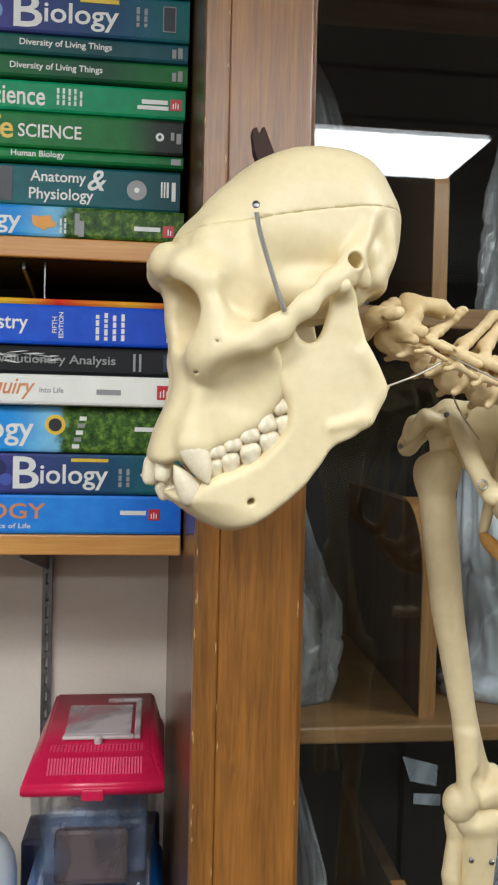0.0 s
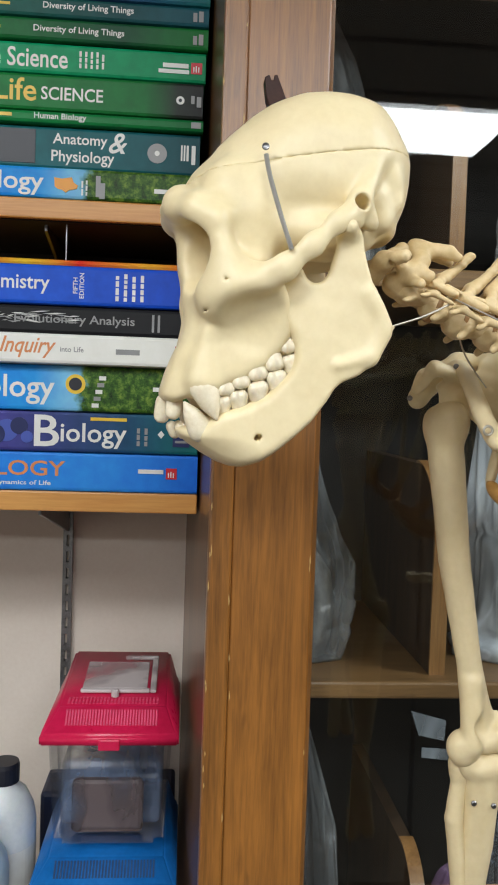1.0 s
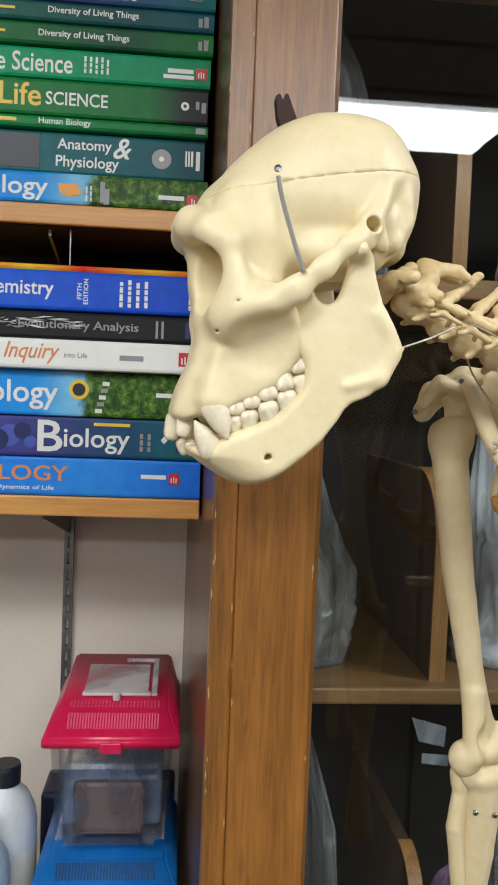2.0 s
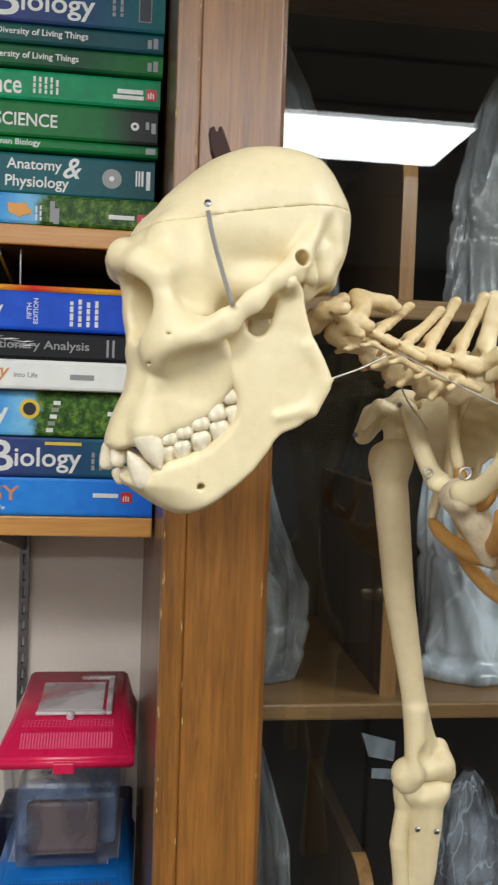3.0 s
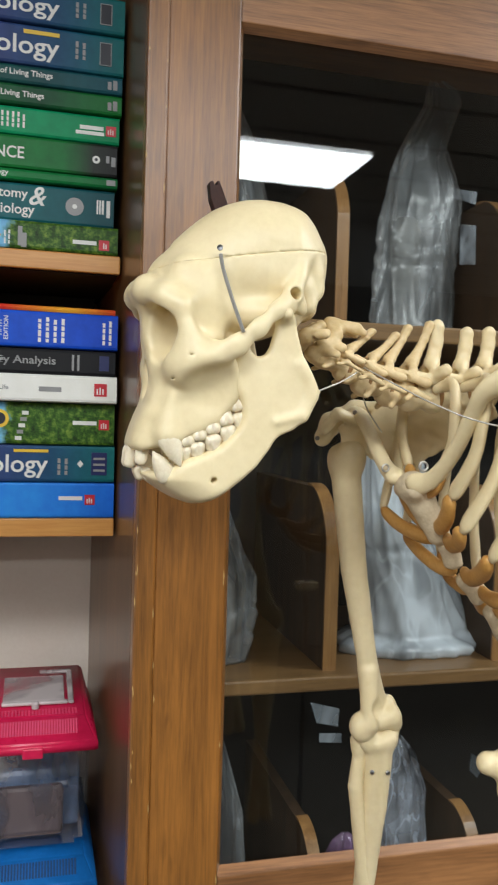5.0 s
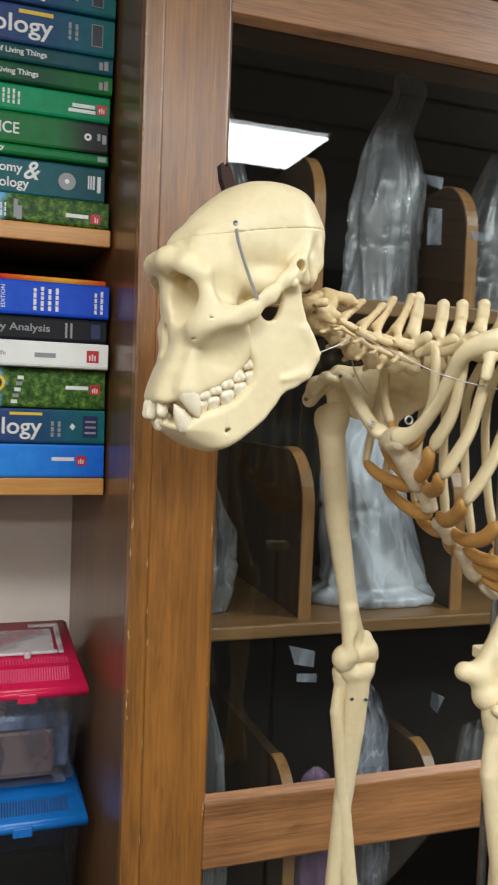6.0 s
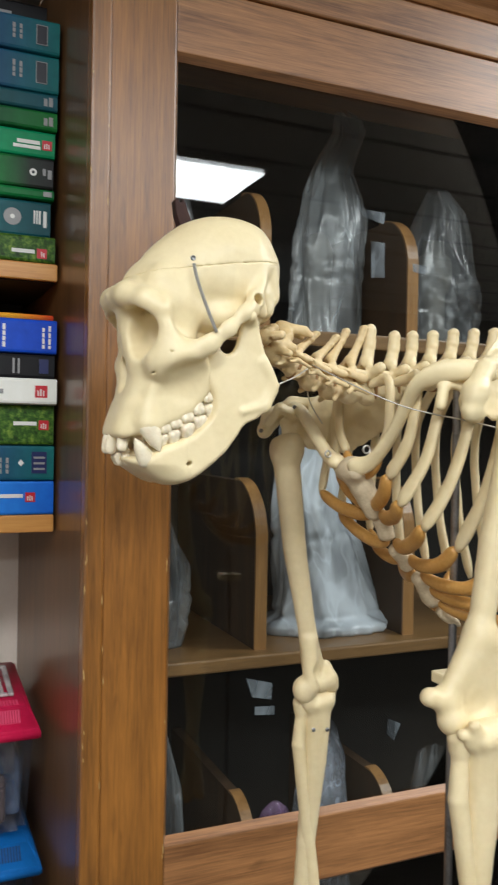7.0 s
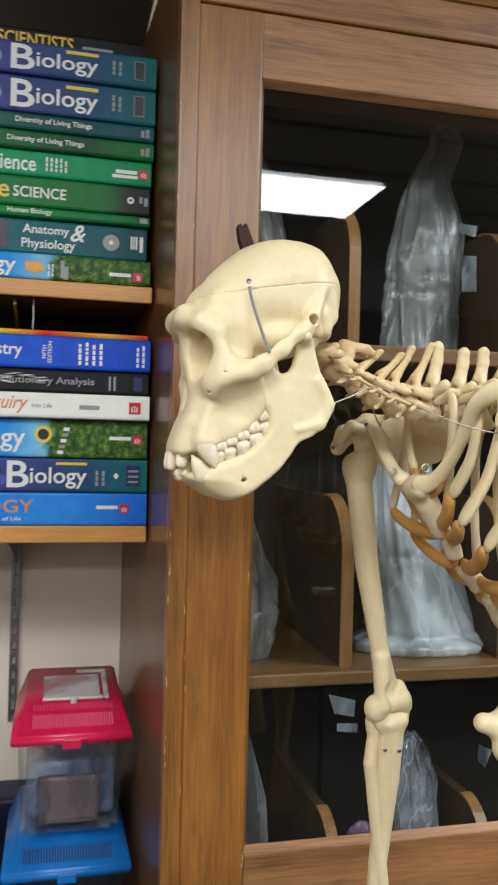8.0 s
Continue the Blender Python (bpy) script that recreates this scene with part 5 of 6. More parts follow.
s.add(s.cap((36.2, 46.0, 48.7), (35.2, 57.0, 50.7), 5, 5), 5)
s.add(s.cap((50.0, 53.0, 14.0), (58.5, 53.0, -4.0), 2.6, 3.0), 6)
s.add(s.cap((64.5, 53.0, -4.5), (61.0, 53.0, -5.0), 1.0, 2.0), 1.5)
s.add(s.cap((58.5, 53.0, -8.5), (51.5, 53.0, -22.5), 3.2, 3.4), 6)
s.add(s.cap((51.5, 53.0, -22.5), (33.0, 52.0, -27.5), 3.2, 1.6), 5)
s.cut(s.ell((29.2, 63.0, -8.7), (24, 6, 28), 10), 10)
s.cut(s.ell((-11.0, 38.0, -71.2), (2.6, 7, 1.7), 25), 1)
s.rough_up(0.07, 27)
jaw = s.skin("mandible", BONE, skeleton, HEAD)


def tooth(parent, base, tip, rb, rt, wide=1.0, point=False):
    """A front tooth from its root to its tip, on the side given by the sign of y."""
    a, b = Vector(base) / 1000, Vector(tip) / 1000
    rad = [rb, rb * 0.94, rb * 0.66, rt * 0.6] if point else [rb * 0.85, rb, rb * 0.95, rt]
    o = sweep("tooth", [a, a.lerp(b, 0.5), b], [v / 1000 for v in rad], TOOTH, parent, n=14, sides=14, flat=wide, up=(0, 1, 0), seed=base[0])
    o.matrix_basis = HEAD
    return o


s = Solid((-9, -9, -11), (9, 9, 9), 0.5)
s.f = s.ell((0, 0, -2.5), (5.3, 5.2, 7.0))
for cx, cy in ((-2.6, -2.5), (2.6, -2.5), (-2.6, 2.5), (2.6, 2.5)):
    s.add(s.ell((cx, cy, 0.6), (2.9, 2.9, 3.6)), 1.4)
s.cut(s.cap((0, -6.5, -6), (0, -6.5, 4), 1.6, 1.2), 1.2)
s.cut(s.cap((0, 6.5, -6), (0, 6.5, 4), 1.6, 1.2), 1.2)
molar = s.skin("tooth", TOOTH, cranium, Matrix.Identity(4))
placed = [0]


def cheek_tooth(parent, base, tip, side, size):
    o = molar
    if placed[0]:
        o = molar.copy()
        scene.collection.objects.link(o)
    placed[0] += 1
    o.parent = parent
    a, b = Vector(base), Vector(tip)
    up = (b - a).normalized()
    x = Vector((0.82, 0, 0.57))
    y = up.cross(x).normalized() * (1 if up.z > 0 else 1)
    x = y.cross(up)
    turn = Matrix((x, y, up)).transposed().to_4x4()
    o.matrix_basis = HEAD @ Matrix.Translation(a.lerp(b, 0.68) / 1000) @ turn @ Matrix.Diagonal((size, size, size, 1))


for side in (-1, 1):
    def sd(p):
        return (p[0], p[1] * side, p[2])
    # upper row
    tooth(cranium, sd((-46.0, 32.0, -36.0)), sd((-35.2, 37.0, -62.0)), 9.4, 2.2, 0.8, True)
    tooth(cranium, sd((-65.0, 5.2, -47.0)), sd((-67.6, 5.2, -65.0)), 5.2, 4.6, 0.6)
    tooth(cranium, sd((-59.0, 15.0, -47.0)), sd((-61.0, 16.0, -62.5)), 5.2, 4.4, 0.65)
    for bx, tx, size in (((-30.6, 32.0, -38.2), (-29.7, 33.0, -45.7), 1.0), ((-22.3, 34.0, -33.9), (-21.0, 35.0, -41.4), 1.0), ((-13.0, 35.0, -28.6), (-11.4, 36.0, -36.0), 1.08), ((-3.6, 36.0, -22.4), (-1.7, 37.0, -29.8), 1.06), ((4.6, 36.0, -11.9), (6.4, 37.0, -19.4), 0.98)):
        cheek_tooth(cranium, sd(bx), sd(tx), side, size)
    # lower row
    tooth(jaw, sd((-40.5, 28.0, -73.5)), sd((-54.8, 31.5, -51.5)), 8.2, 2.0, 0.8, True)
    tooth(jaw, sd((-56.7, 3.0, -74.0)), sd((-62.0, 4.0, -64.3)), 3.8, 3.0, 0.7)
    tooth(jaw, sd((-52.3, 10.0, -74.0)), sd((-57.2, 11.0, -64.0)), 3.8, 3.0, 0.75)
    for bx, tx, size in (((-31.0, 29.0, -56.3), (-32.4, 32.0, -48.7), 0.98), ((-21.7, 32.0, -53.0), (-23.3, 34.0, -45.4), 1.02), ((-10.5, 34.0, -47.6), (-12.5, 36.0, -40.1), 1.14), ((0.6, 35.0, -41.0), (-1.6, 36.0, -33.5), 1.14), ((8.8, 36.0, -30.6), (6.6, 37.0, -23.6), 1.0)):
        cheek_tooth(jaw, sd(bx), sd(tx), side, size)


def head_point(p, side=-1):
    return HEAD @ Vector((p[0] / 1000, side * p[1] / 1000, p[2] / 1000))


for side in (-1, 1):
    a, b, c, d = (head_point(p, side) for p in ((-13.0, 48.5, 90.5), (-10.7, 50.5, 78.2), (-4.6, 57.5, 54.3), (0.7, 65.0, 34.6)))
    sweep("spring", [a, b, c, d], [0.0014], SPRING, cranium, n=24, sides=10, label="grey coiled jaw spring", caps=False)
    q = head_point((-13.2, 46.6, 95.3), side)
    screw = part("screw", lathe_bm([(0.0022, 0), (0.0022, 0.0005), (0.0018, 0.0009), (0.0007, 0.0006)], (0, 0), 16), STEEL, cranium, "cross-head steel screw")
    screw.matrix_basis = Matrix.Translation(q) @ Matrix.Rotation(radians(90 * -side), 4, "X") @ Matrix.Translation((0, 0, 0.0005))
clip = part("clip", prism_bm([(-0.005, -0.016), (0.007, -0.016), (0.0045, 0.003), (0.003, 0.013), (0.0008, 0.013), (0.0004, 0.010), (-0.0015, 0.010), (-0.002, 0.014), (-0.0055, 0.013), (-0.007, 0.0)], "y", -0.0055, 0.0055, 0.0008), CLIP, cranium, "dark brown plastic clip")
clip.matrix_basis = pose(0.171, 0.572, 1.868, 0, -14, 0)

# neck and back
MID = 0.556


def vertebra_solid(neck):
    s = Solid((-26, 0, -24), (40, 36, 66), 1.1, mirror=True)
    s.f = s.cap((-6, 0, 0), (6, 0, -1), 10, 10.5)
    s.add(s.cap((-9, 0, -1), (-7, 0, -1), 11.5, 11), 1.5)
    s.add(s.cap((8, 0, -3), (9, 0, -4), 11, 10.5), 1.5)
    s.add(s.cap((2, 8, 8), (6, 12, 12), 3.2, 3.4), 2.5)
    s.add(s.cap((6, 12, 12), (10, 2, 20), 3.2, 3.6), 2.5)
    if neck:
        s.add(s.cap((10, 0, 18), (20, 0, 36), 4.6, 3.0), 4)
        s.add(s.cap((20, 0, 36), (24, 1.5, 46), 3.0, 3.4), 2)
        s.add(s.cap((-2, 8, 1), (2, 23, -2), 3.4, 2.6), 2.5)
        s.add(s.cap((2, 23, -2), (13, 27, -7), 2.6, 2.0), 2)
        s.add(s.cap((2, 23, -2), (-5, 25, -7), 2.4, 2.0), 2)
        s.add(s.cap((-6, 10, -6), (-12, 13, -12), 3.0, 2.2), 2)
    else:
        s.add(s.cap((10, 0, 18), (15, 0, 34), 6, 4.8), 4)
        s.add(s.cap((15, 0, 34), (16.5, 0, 44), 4.8, 5.4), 3)
        s.add(s.cap((4, 9, 8), (8, 26, 14), 4, 4.4), 3)
    s.add(s.cap((-9, 13, 11), (-2, 13, 10), 3.6, 3.0), 2)
    s.add(s.cap((-2, 13, 10), (16, 15, 5), 3.0, 3.8), 2)
    s.cut(s.cap((-20, 0, 12.5), (30, 0, 12.5), 4.4, 4.4), 2)
    if neck:
        s.cut(s.ell((0, 15, 2), (2.6, 2.4, 8)), 1.2)
    s.rough_up(0.22, 11)
    return s


def place_vertebra(source, x, z, tilt, size, lift=1.0):
    ob = source.copy()
    scene.collection.objects.link(ob)
    ob.parent = skeleton
    ob.matrix_basis = Matrix.Translation((x, MID, z)) @ Matrix.Rotation(radians(tilt), 4, "Y") @ Matrix.Diagonal((size, size, size * lift, 1))
    return ob


neck_bone = vertebra_solid(True).skin("neck_vertebra", BONE_BROWN, skeleton, Matrix.Identity(4))
back_bone = vertebra_solid(False).skin("back_vertebra", BONE_WARM, skeleton, Matrix.Identity(4))
NECK = ((0.268, 1.7425, 14, 1.0, 0.72), (0.287, 1.7335, 14, 1.02, 0.86), (0.3035, 1.7270, 3, 1.05, 0.98), (0.3250, 1.7220, 0, 1.08, 1.10))
BACK = ((0.345, 1.7200, -5, 1.1, 1.12), (0.372, 1.722, -5, 1.1, 1.0), (0.395, 1.727, -8, 1.1, 0.92), (0.4185, 1.732, -8, 1.12, 0.85), (0.442, 1.736, -6, 1.12, 0.85), (0.466, 1.7385, -4, 1.12, 0.85),
        (0.490, 1.740, -2, 1.15, 0.85), (0.514, 1.741, 0, 1.15, 0.85), (0.539, 1.7405, 0, 1.15, 0.85), (0.565, 1.739, 2, 1.18, 0.85), (0.591, 1.737, 4, 1.18, 0.85))
for n, (x, z, tilt, size, lift) in enumerate(NECK):
    if n:
        place_vertebra(neck_bone, x, z, tilt, size, lift)
neck_bone.matrix_basis = Matrix.Translation((NECK[0][0], MID, NECK[0][1])) @ Matrix.Rotation(radians(NECK[0][2]), 4, "Y") @ Matrix.Diagonal((1, 1, 0.72, 1))
for n, (x, z, tilt, size, lift) in enumerate(BACK):
    if n:
        place_vertebra(back_bone, x, z, tilt, size, lift)
x, z, tilt, size, lift = BACK[0]
back_bone.matrix_basis = Matrix.Translation((x, MID, z)) @ Matrix.Rotation(radians(tilt), 4, "Y") @ Matrix.Diagonal((size, size, size * lift, 1))

# brown discs between the bodies of the vertebrae
DISC = surf("brown_disc", rgb(128, 92, 52), rgb(160, 120, 72), scale=60, rough=0.55, bump=0.1)
SPINE = NECK + BACK
for (xa, za, ta, sa, _), (xb, zb, tb, sb, _) in zip(SPINE, SPINE[1:]):
    r = 0.0118 * (sa + sb) / 2
    o = part("disc", lathe_bm([(r * 0.85, -0.0026), (r, -0.0014), (r, 0.0014), (r * 0.85, 0.0026)], (0, 0), 24), DISC, skeleton, "brown disc between two vertebrae", smooth=True)
    o.matrix_basis = Matrix.Translation(((xa + xb) / 2, MID, (za + zb) / 2 - 0.002)) @ Matrix.Rotation(math.atan2(xb - xa, zb - za), 4, "Y")

# first two neck bones: a ring and one with a heavy forked spine
s = Solid((-30, 0, -24), (46, 42, 46), 1.2, mirror=True)
s.f = s.cap((-4, 6, -6), (-2, 18, 2), 6, 6)
s.add(s.cap((-2, 18, 2), (6, 34, 6), 5.5, 4), 4)
s.add(s.cap((-2, 16, 4), (8, 8, 16), 4.5, 3.5), 4)
s.add(s.cap((8, 8, 16), (10, 0, 17), 3.5, 4), 4)
s.add(s.cap((-7, 0, -8), (-4, 8, -6), 4, 5), 4)
s.cut(s.ell((2, 27, 4), (2.4, 2.4, 9)), 1.5)
s.rough_up(0.25, 13)
s.skin("atlas_vertebra", BONE_BROWN, skeleton, pose(0.2395, MID, 1.757, 0, 18, 0))
s = Solid((-30, 0, -24), (46, 42, 50), 1.2, mirror=True)
s.f = s.ell((0, 0, -2), (11, 10, 9))
s.add(s.cap((2, 9, 5), (8, 9, 16), 4.5, 4.5), 4)
s.add(s.cap((8, 9, 14), (6, 0, 22), 4.5, 6), 5)
s.add(s.cap((4, 0, 24), (24, 7, 26), 6.0, 4.2), 6)
s.add(s.cap((24, 7, 26), (30, 9, 24), 4.2, 3.0), 3)
s.add(s.cap((0, 8, 2), (8, 24, -2), 4, 3), 4)
s.add(s.cap((-5, 12, 8), (14, 14, 6), 4, 4), 4)
s.cut(s.cap((-20, 0, 10), (30, 0, 10), 4.4, 4.4), 2)
s.rough_up(0.25, 13)
s.skin("axis_vertebra", BONE_BROWN, skeleton, pose(0.2535, MID, 1.7500, 0, 14, 0))


# ribs, their cartilage and the breastbone; near and far sides mirror each other
def mirrored(p, side):
    return (p[0], MID + side * p[1], p[2])


STERN = [(0.334, 1.648), (0.352, 1.628), (0.369, 1.600), (0.386, 1.570), (0.413, 1.541), (0.443, 1.502)]
RIBS = [  # root x, root z, bulge x, half width, bulge z, end x, half width at end, end z, joins breastbone at x, z
    (0.350, 1.722, 0.352, 0.046, 1.704, 0.352, 0.030, 1.656, 0.348, 1.642),
    (0.373, 1.724, 0.366, 0.072, 1.706, 0.352, 0.046, 1.636, 0.362, 1.612),
    (0.397, 1.729, 0.380, 0.090, 1.702, 0.347, 0.072, 1.613, 0.371, 1.599),
    (0.420, 1.734, 0.406, 0.098, 1.694, 0.371, 0.074, 1.591, 0.387, 1.571),
    (0.444, 1.738, 0.436, 0.103, 1.686, 0.408, 0.074, 1.571, 0.403, 1.555),
    (0.468, 1.740, 0.464, 0.107, 1.680, 0.449, 0.075, 1.547, 0.418, 1.538),
    (0.492, 1.742, 0.490, 0.110, 1.674, 0.484, 0.077, 1.532, 0.428, 1.524),
    (0.516, 1.743, 0.518, 0.112, 1.668, 0.518, 0.080, 1.520, 0.438, 1.510),
    (0.541, 1.742, 0.546, 0.112, 1.664, 0.550, 0.084, 1.512, 0, 0),
    (0.567, 1.741, 0.574, 0.112, 1.660, 0.582, 0.086, 1.512, 0, 0),
]
for n, (rx, rz, bx, bw, bz, ex, ew, ez, jx, jz) in enumerate(RIBS):
    for side in (-1, 1):
        pts = [mirrored(p, side) for p in ((rx, 0.012, rz), (rx + 0.004, bw * 0.55, rz + 0.004), (bx, bw * 0.97, bz + 0.018), (bx * 0.5 + ex * 0.5, (bw * 0.55 + ew * 0.45) + 0.006, bz * 0.5 + ez * 0.5), (ex, ew, ez))]
        rib = sweep("rib", pts, [0.0042, 0.0048, 0.0058, 0.0064, 0.0068, 0.0074], BONE_WARM, skeleton, n=40, sides=12, flat=0.6, up=(1, 0, 0.3), lumps=0.12, seed=n + side)
        if jx:
            drop = 0.004 + 0.0035 * max(0, n - 3)
            cart = [mirrored(p, side) for p in ((ex - 0.001, ew * 0.99, ez + 0.002), (ex * 0.65 + jx * 0.35, ew * 0.72, (ez * 0.55 + jz * 0.45) - drop), (ex * 0.25 + jx * 0.75, ew * 0.34, jz - drop * 0.6), (jx, 0.006, jz))]
            sweep("cartilage", cart, [0.0068, 0.0074, 0.0072, 0.0066], CARTILAGE, rib, n=22, sides=12, flat=0.7, up=(1, 0, 0.3), label="amber plastic rib cartilage", lumps=0.1, seed=n)

s = Solid((-34, -26, -40), (34, 26, 30), 1.2)
s.f = s.cap((-14, 0, 14), (10, 0, -26), 13, 10)
s.add(s.cap((-18, -12, 12), (-18, 12, 12), 8, 8), 8)
s.cut(s.cap((-30, -13, 20), (-12, -13, 16), 4.5, 3.5), 3)
s.cut(s.cap((-30, 13, 20), (-12, 13, 16), 4.5, 3.5), 3)
s.rough_up(0.18, 17)
s.skin("manubrium", STERNUM, skeleton, pose(0.356, MID, 1.628))
for a, b in zip(STERN[2:], STERN[3:]):
    sweep("breastbone_segment", [(a[0] + 0.003, MID, a[1] - 0.003), ((a[0] + b[0]) / 2, MID, (a[1] + b[1]) / 2), (b[0] - 0.003, MID, b[1] + 0.003)], [0.0085, 0.0075, 0.0095], STERNUM, skeleton, n=16, sides=14, flat=1.25, up=(0, 1, 0), lumps=0.35, seed=a[0] * 99)
sweep("xiphoid", [(0.444, MID, 1.501), (0.456, MID, 1.492), (0.470, MID, 1.482)], [0.007, 0.006, 0.0045], STERNUM, skeleton, n=12, sides=12, lumps=0.3)


# shoulder blades
def shoulder_blade(side, shift):
    """Blade, spine with its hooked tip, beak and socket; y runs outwards."""
    s = Solid((-70, -60, -60), (150, 50, 70), 1.6)
    s.f = s.plate([(0, -8), (20, 30), (70, 58), (125, 40), (135, 20), (60, -30), (15, -26)], 8, -22, 1.4, 3)
    s.add(s.ell((-6, 6, -6), (11, 9, 16), 15), 8)
    s.cut(s.ell((-19, 8, -8), (9, 7, 12), 10), 3)
    s.add(s.cap((110, -8, 40), (40, 6, 26), 4, 6), 7)
    s.add(s.cap((40, 6, 26), (4, 20, 24), 6.5, 7), 7)
    s.add(s.cap((4, 20, 24), (-18, 26, 9), 7.5, 10), 7)
    s.add(s.cap((-18, 26, 9), (-26, 26, -6), 10, 8.5), 6)
    s.add(s.cap((2, 0, 12), (-20, -6, 18), 6, 5), 6)
    s.add(s.cap((-20, -6, 18), (-32, -2, 2), 5, 5), 5)
    s.rough_up(0.3, 19)
    if side < 0:
        place = shift @ Matrix.Diagonal((1, -1, 1, 1))
    else:
        place = shift
    o = s.skin("shoulder_blade", BONE, skeleton, place)
    if side < 0:
        o.data.flip_normals()
    return o


shoulder_blade(1, pose(0.331, 0.660, 1.684, 0, 0, -6))
shoulder_blade(-1, pose(0.394, 0.450, 1.708, 0, -16, 6))

# collar bones
sweep("collar_bone", [(0.331, 0.546, 1.643), (0.345, 0.528, 1.651), (0.352, 0.505, 1.676), (0.353, 0.485, 1.702), (0.354, 0.469, 1.719), (0.366, 0.452, 1.729), (0.388, 0.438, 1.731), (0.412, 0.434, 1.728)], [0.0105, 0.0075, 0.0064, 0.0068, 0.0085, 0.0100, 0.0090, 0.007], BONE, skeleton, n=44, sides=16, flat=0.6, lumps=0.06)
sweep("collar_bone", [(0.333, 0.565, 1.646), (0.331, 0.590, 1.657), (0.331, 0.625, 1.683), (0.334, 0.655, 1.700), (0.330, 0.676, 1.705)], [0.0095, 0.0070, 0.0068, 0.0075, 0.0065], BONE, skeleton, n=36, sides=16, flat=0.85, lumps=0.06)


# arms
def upper_arm(name, place, length, mirror, knob, wide):
    """Head at the top (z 0), shaft, and the double-knuckled elbow at -length; millimetres."""
    L, k = length, wide
    s = Solid((-56, -34, -L - 34), (56, 34, 26), 1.5)
    h = 1.0
    s.f = s.ell((6, -4, 0), (16 * h, 16 * h, 17))
    s.add(s.ell((-2 * h, 8 * h, -2), (10 * h, 11, 14)), 6)
    s.add(s.cap((2, 0, -14), (-1, 0, -L * 0.42), 14.5 * h, 12.6), 10)
    s.add(s.cap((-1, 0, -L * 0.42), (2, 0, -L * 0.76), 12.6, 9.8), 0.6)
    s.add(s.cap((2, 0, -L * 0.74), (2, 0, -L * 0.95), 9.8, 11.0), 0.6)
    s.add(s.ell((-12 * k, -4, -L - 1), (12.5, 12, 12)), 6)
    s.add(s.cap((7 * k, -4, -L + 2), (20 * k, -4, -L + 4), 10, 10.5), 4)
    s.add(s.ell((22 * k, 3, -L + 14), (6.5, 7, 9)), 7)
    if knob:
        s.cut(s.ell((2, -17, -L + 22), (6, 5, 5)), 3)
        s.add(s.cap((0, 0, -L * 0.72), (-20, 0, -L + 16), 10, 9), 12)
        s.add(s.cap((-18, 0, -L + 14), (-36, 0, -L + 15), 10, 8), 6)
        s.add(s.cap((10, 0, -L * 0.74), (24, 0, -L + 20), 12, 12), 12)
        s.cut(s.cap((-3, -18, -L + 16), (-6, -17, -L - 6), 2.2, 2.2), 1.5)
    else:
        s.add(s.ell((-12, -6, -L + 1), (14, 12, 15)), 1.5)
        s.add(s.cap((1, -4, -L * 0.80), (-7, -12, -L + 4), 9.5, 8.5), 3)
        s.add(s.cap((4, 2, -L * 0.76), (13, 3, -L + 8), 7.5, 7), 4)
        s.cut(s.cap((5, -14, -L + 28), (3, -18, -L + 4), 2.4, 2.8), 2)
        s.add(s.cap((17, -3, -L + 5), (21, -3, -L - 4), 9.5, 8.5), 4)
    s.cut(s.ell((3, -15, -L + 18), (7, 6, 9)), 4)
    s.rough_up(0.14, 43)
    m = place @ Matrix.Diagonal((1, mirror, 1, 1))
    o = s.skin(name, BONE_WARM, skeleton, m)
    if mirror < 0:
        o.data.flip_normals()
    return o


def forearm(place, size, mirror):
    """Ulna with its notch and radius with its round head, from the elbow downwards; millimetres."""
    s = Solid((-40, -34, -290), (40, 34, 24), 1.6)
    s.f = s.cap((-10, -6, -14), (12, -6, -12), 8.5, 9)
    s.add(s.cap((-10, -10, -6), (-12, -12, -2), 6, 4.5), 5)
    s.add(s.cap((14, -4, -10), (20, -4, -4), 7, 5), 6)
    s.add(s.cap((-19, -7, -9), (-4, -13, -15), 4.5, 4.0), 2)
    s.add(s.cap((-4, -13, -15), (14, -12, -11), 4.0, 4.0), 2)
    s.add(s.cap((4, -2, -18), (2, 0, -80), 15, 13), 8)
    s.add(s.cap((2, 0, -80), (-6, 2, -170), 13, 10), 1.5)
    s.add(s.cap((-6, 2, -170), (-14, 2, -280), 10, 9), 1.5)
    s.cut(s.cap((-6, -20, -34), (-4, -16, -90), 5, 4), 5)
    s.rough_up(0.14, 47)
    m = place @ Matrix.Diagonal((size, size * mirror, size, 1))
    o = s.skin("ulna", BONE_WARM, skeleton, m)
    t = Solid((-44, -34, -290), (40, 34, 10), 1.6)
    t.f = t.cap((-14, 2, -16), (-14, 2, -22), 10, 9)
    t.add(t.cap((-14, 2, -24), (-18, 0, -60), 6.5, 7.6), 3)
    t.add(t.cap((-18, 0, -60), (-10, -2, -130), 7.6, 7), 1.5)
    t.add(t.cap((-10, -2, -130), (8, -4, -280), 7, 9), 1.5)
    t.rough_up(0.12, 41)
    q = t.skin("radius", BONE_WARM, skeleton, m)
    if mirror < 0:
        o.data.flip_normals()
        q.data.flip_normals()


upper_arm("humerus", pose(0.3210, 0.668, 1.660, 0, -8.8, 0), 264, 1, False, 0.95)
forearm(pose(0.365, 0.670, 1.396, 0, 0, 0), 1.0, 1)
upper_arm("humerus", pose(0.424, 0.424, 1.690, 0, 12, 0), 254, 1, True, 1.05)
forearm(pose(0.377, 0.412, 1.448, 0, -2, 0), 1.08, 1)

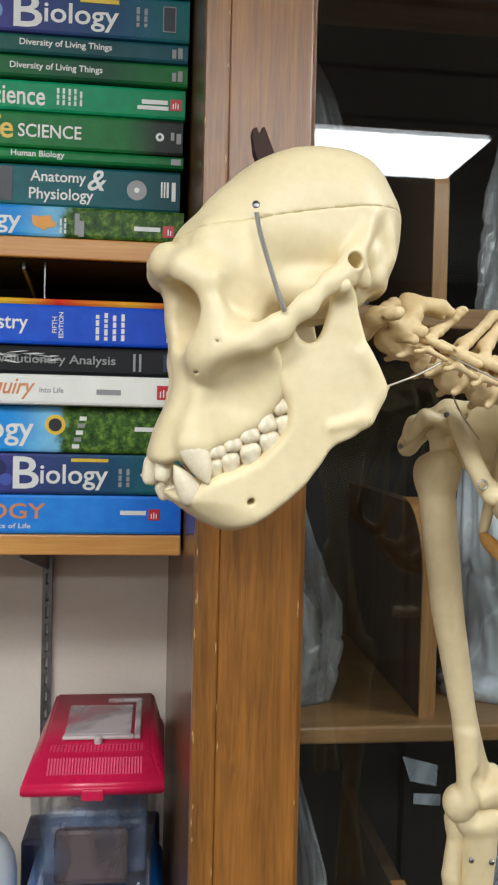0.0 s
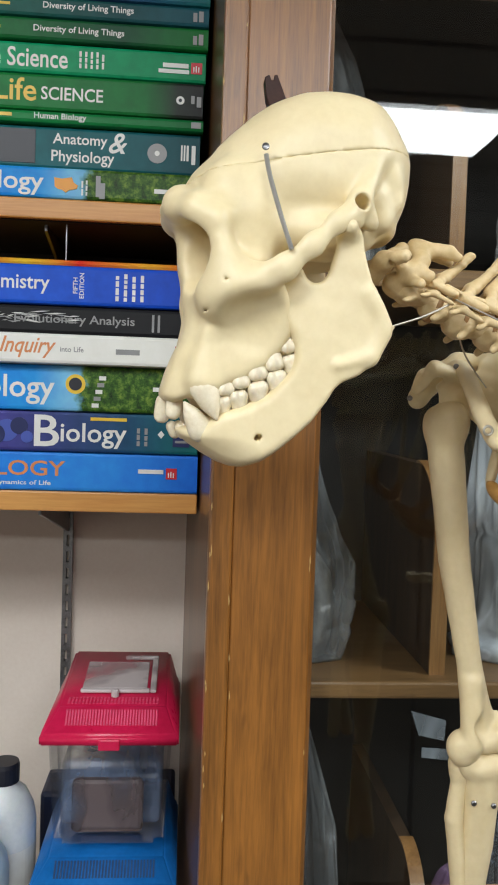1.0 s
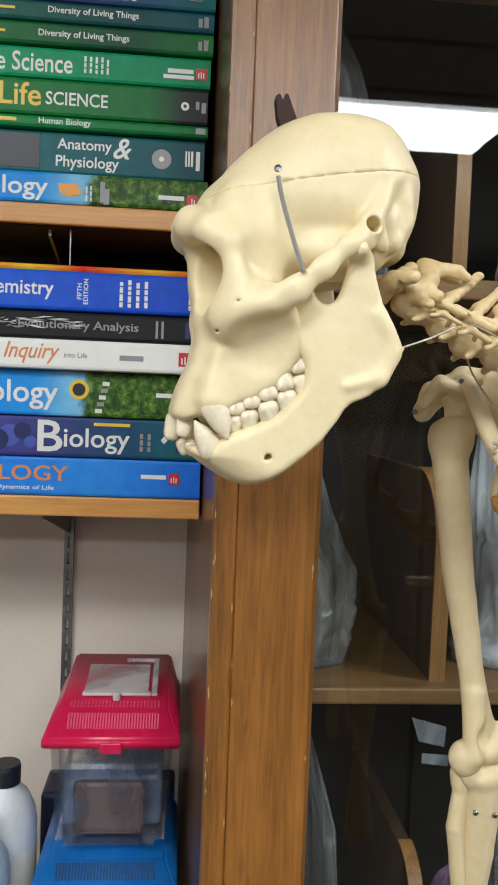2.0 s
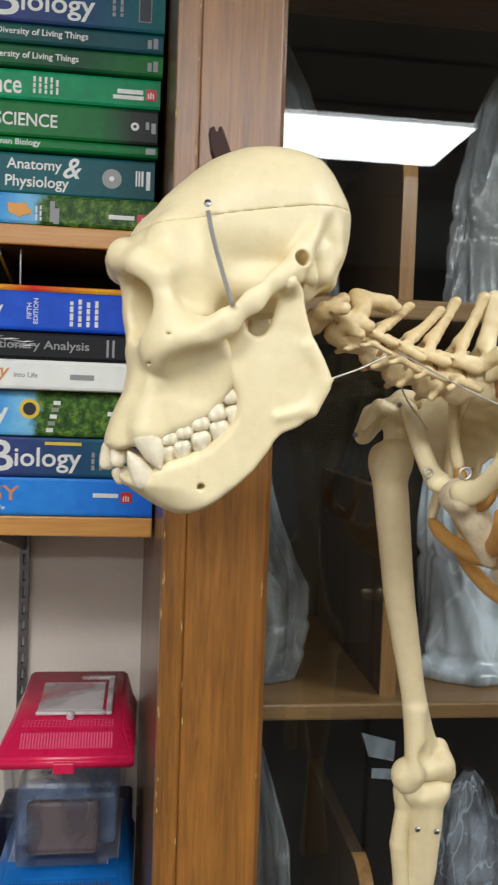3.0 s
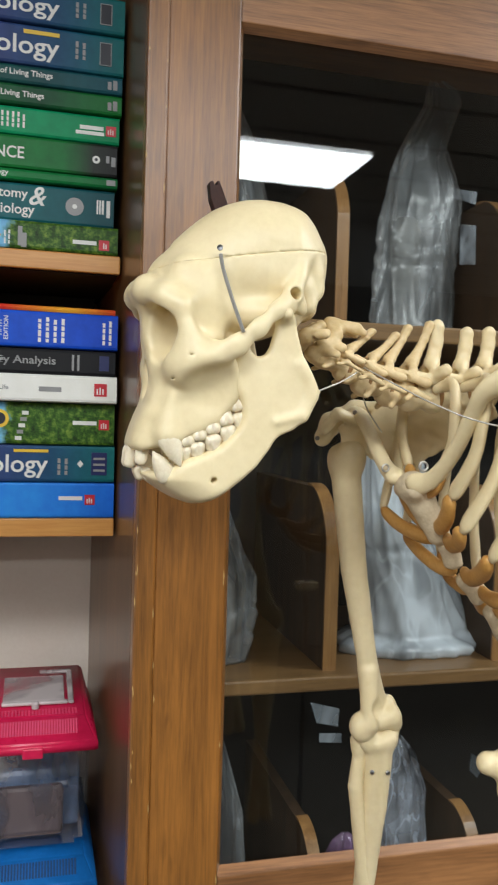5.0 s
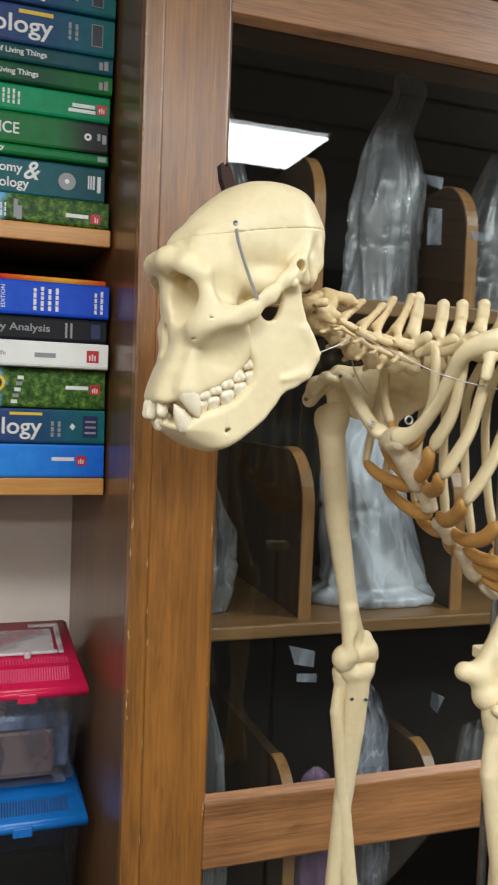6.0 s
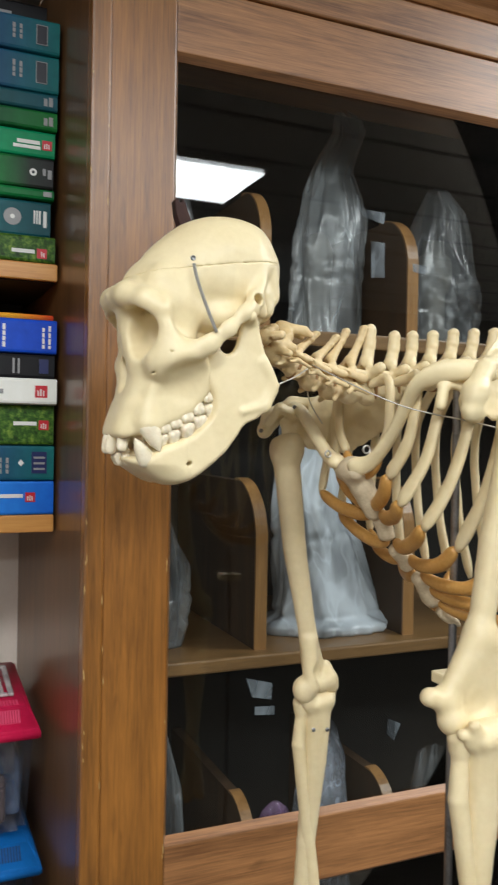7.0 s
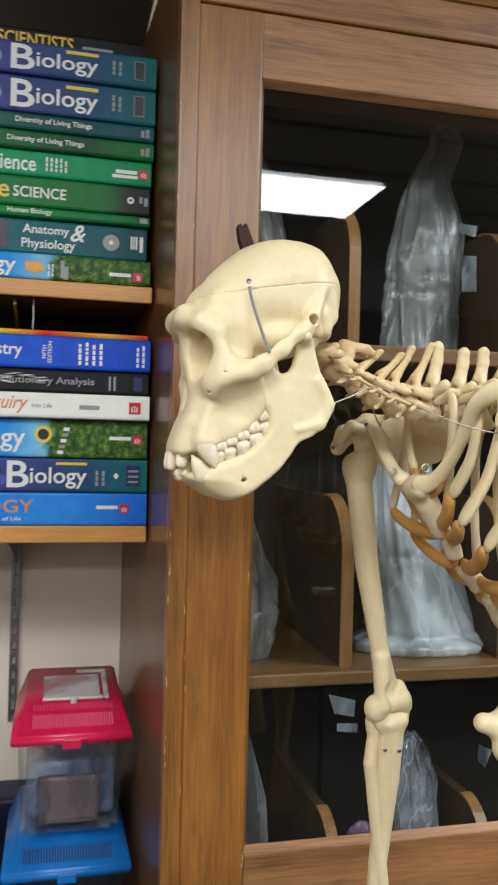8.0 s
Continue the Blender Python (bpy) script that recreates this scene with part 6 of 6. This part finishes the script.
# screws, eyelets and wires
def bolt(x, y, z, r=0.0022):
    o = part("screw", lathe_bm([(r, 0), (r, r * 0.5), (r * 0.6, r * 0.9)], (0, 0), 14), STEEL, skeleton, "small steel screw")
    o.matrix_basis = Matrix.Translation((x, y, z)) @ Matrix.Rotation(radians(90), 4, "X")


for p in ((0.3580, 0.6570, 1.355), (0.3735, 0.6546, 1.354), (0.327, 0.655, 1.7035), (0.296, 0.672, 1.678), (0.411, 0.418, 1.722)):
    bolt(*p)


def ring(x, y, z, r):
    verts, faces, n, k = [], [], 20, 8
    for i in range(n):
        a = 2 * math.pi * i / n
        for j in range(k):
            b = 2 * math.pi * j / k
            w = r + 0.0009 * math.cos(b)
            verts.append((x + w * math.cos(a), y + 0.0009 * math.sin(b), z + w * math.sin(a)))
    for i in range(n):
        for j in range(k):
            faces.append((i * k + j, ((i + 1) % n) * k + j, ((i + 1) % n) * k + (j + 1) % k, i * k + (j + 1) % k))
    mesh_object("eyelet", verts, faces, WIRE, skeleton, "small wire eyelet", smooth=True)


ring(0.3185, 0.494, 1.662, 0.0034)
ring(0.323, 0.572, 1.656, 0.003)
for pts in ([(0.2345, 0.5033, 1.7155), (0.258, 0.516, 1.724), (0.281, 0.532, 1.735)], [(0.297, 0.570, 1.724), (0.312, 0.590, 1.706), (0.331, 0.600, 1.686)],
            [(0.283, 0.531, 1.737), (0.298, 0.510, 1.725), (0.318, 0.484, 1.710), (0.345, 0.462, 1.697), (0.395, 0.450, 1.688), (0.44, 0.45, 1.68)]):
    sweep("wire", pts, [0.00065], WIRE, skeleton, n=20, sides=6, lumps=0.3, caps=False, label="thin twisted wire")

# stand
ROD = (0.462, MID)
part("stand_rod", lathe_bm([(0.0042, 0.02), (0.0042, 1.728)], ROD, 14), STEEL, skeleton, "grey steel support rod", smooth=False)
part("stand_stop", box_bm(0.445, 0.480, MID - 0.012, MID + 0.012, 1.424, 1.436, 0.002), BONE, skeleton, "cream plastic stop")
part("stand_base", box_bm(0.20, 0.95, MID - 0.2, MID + 0.2, 0.0, 0.03, 0.006), OAK_H, skeleton, "varnished wooden base board")
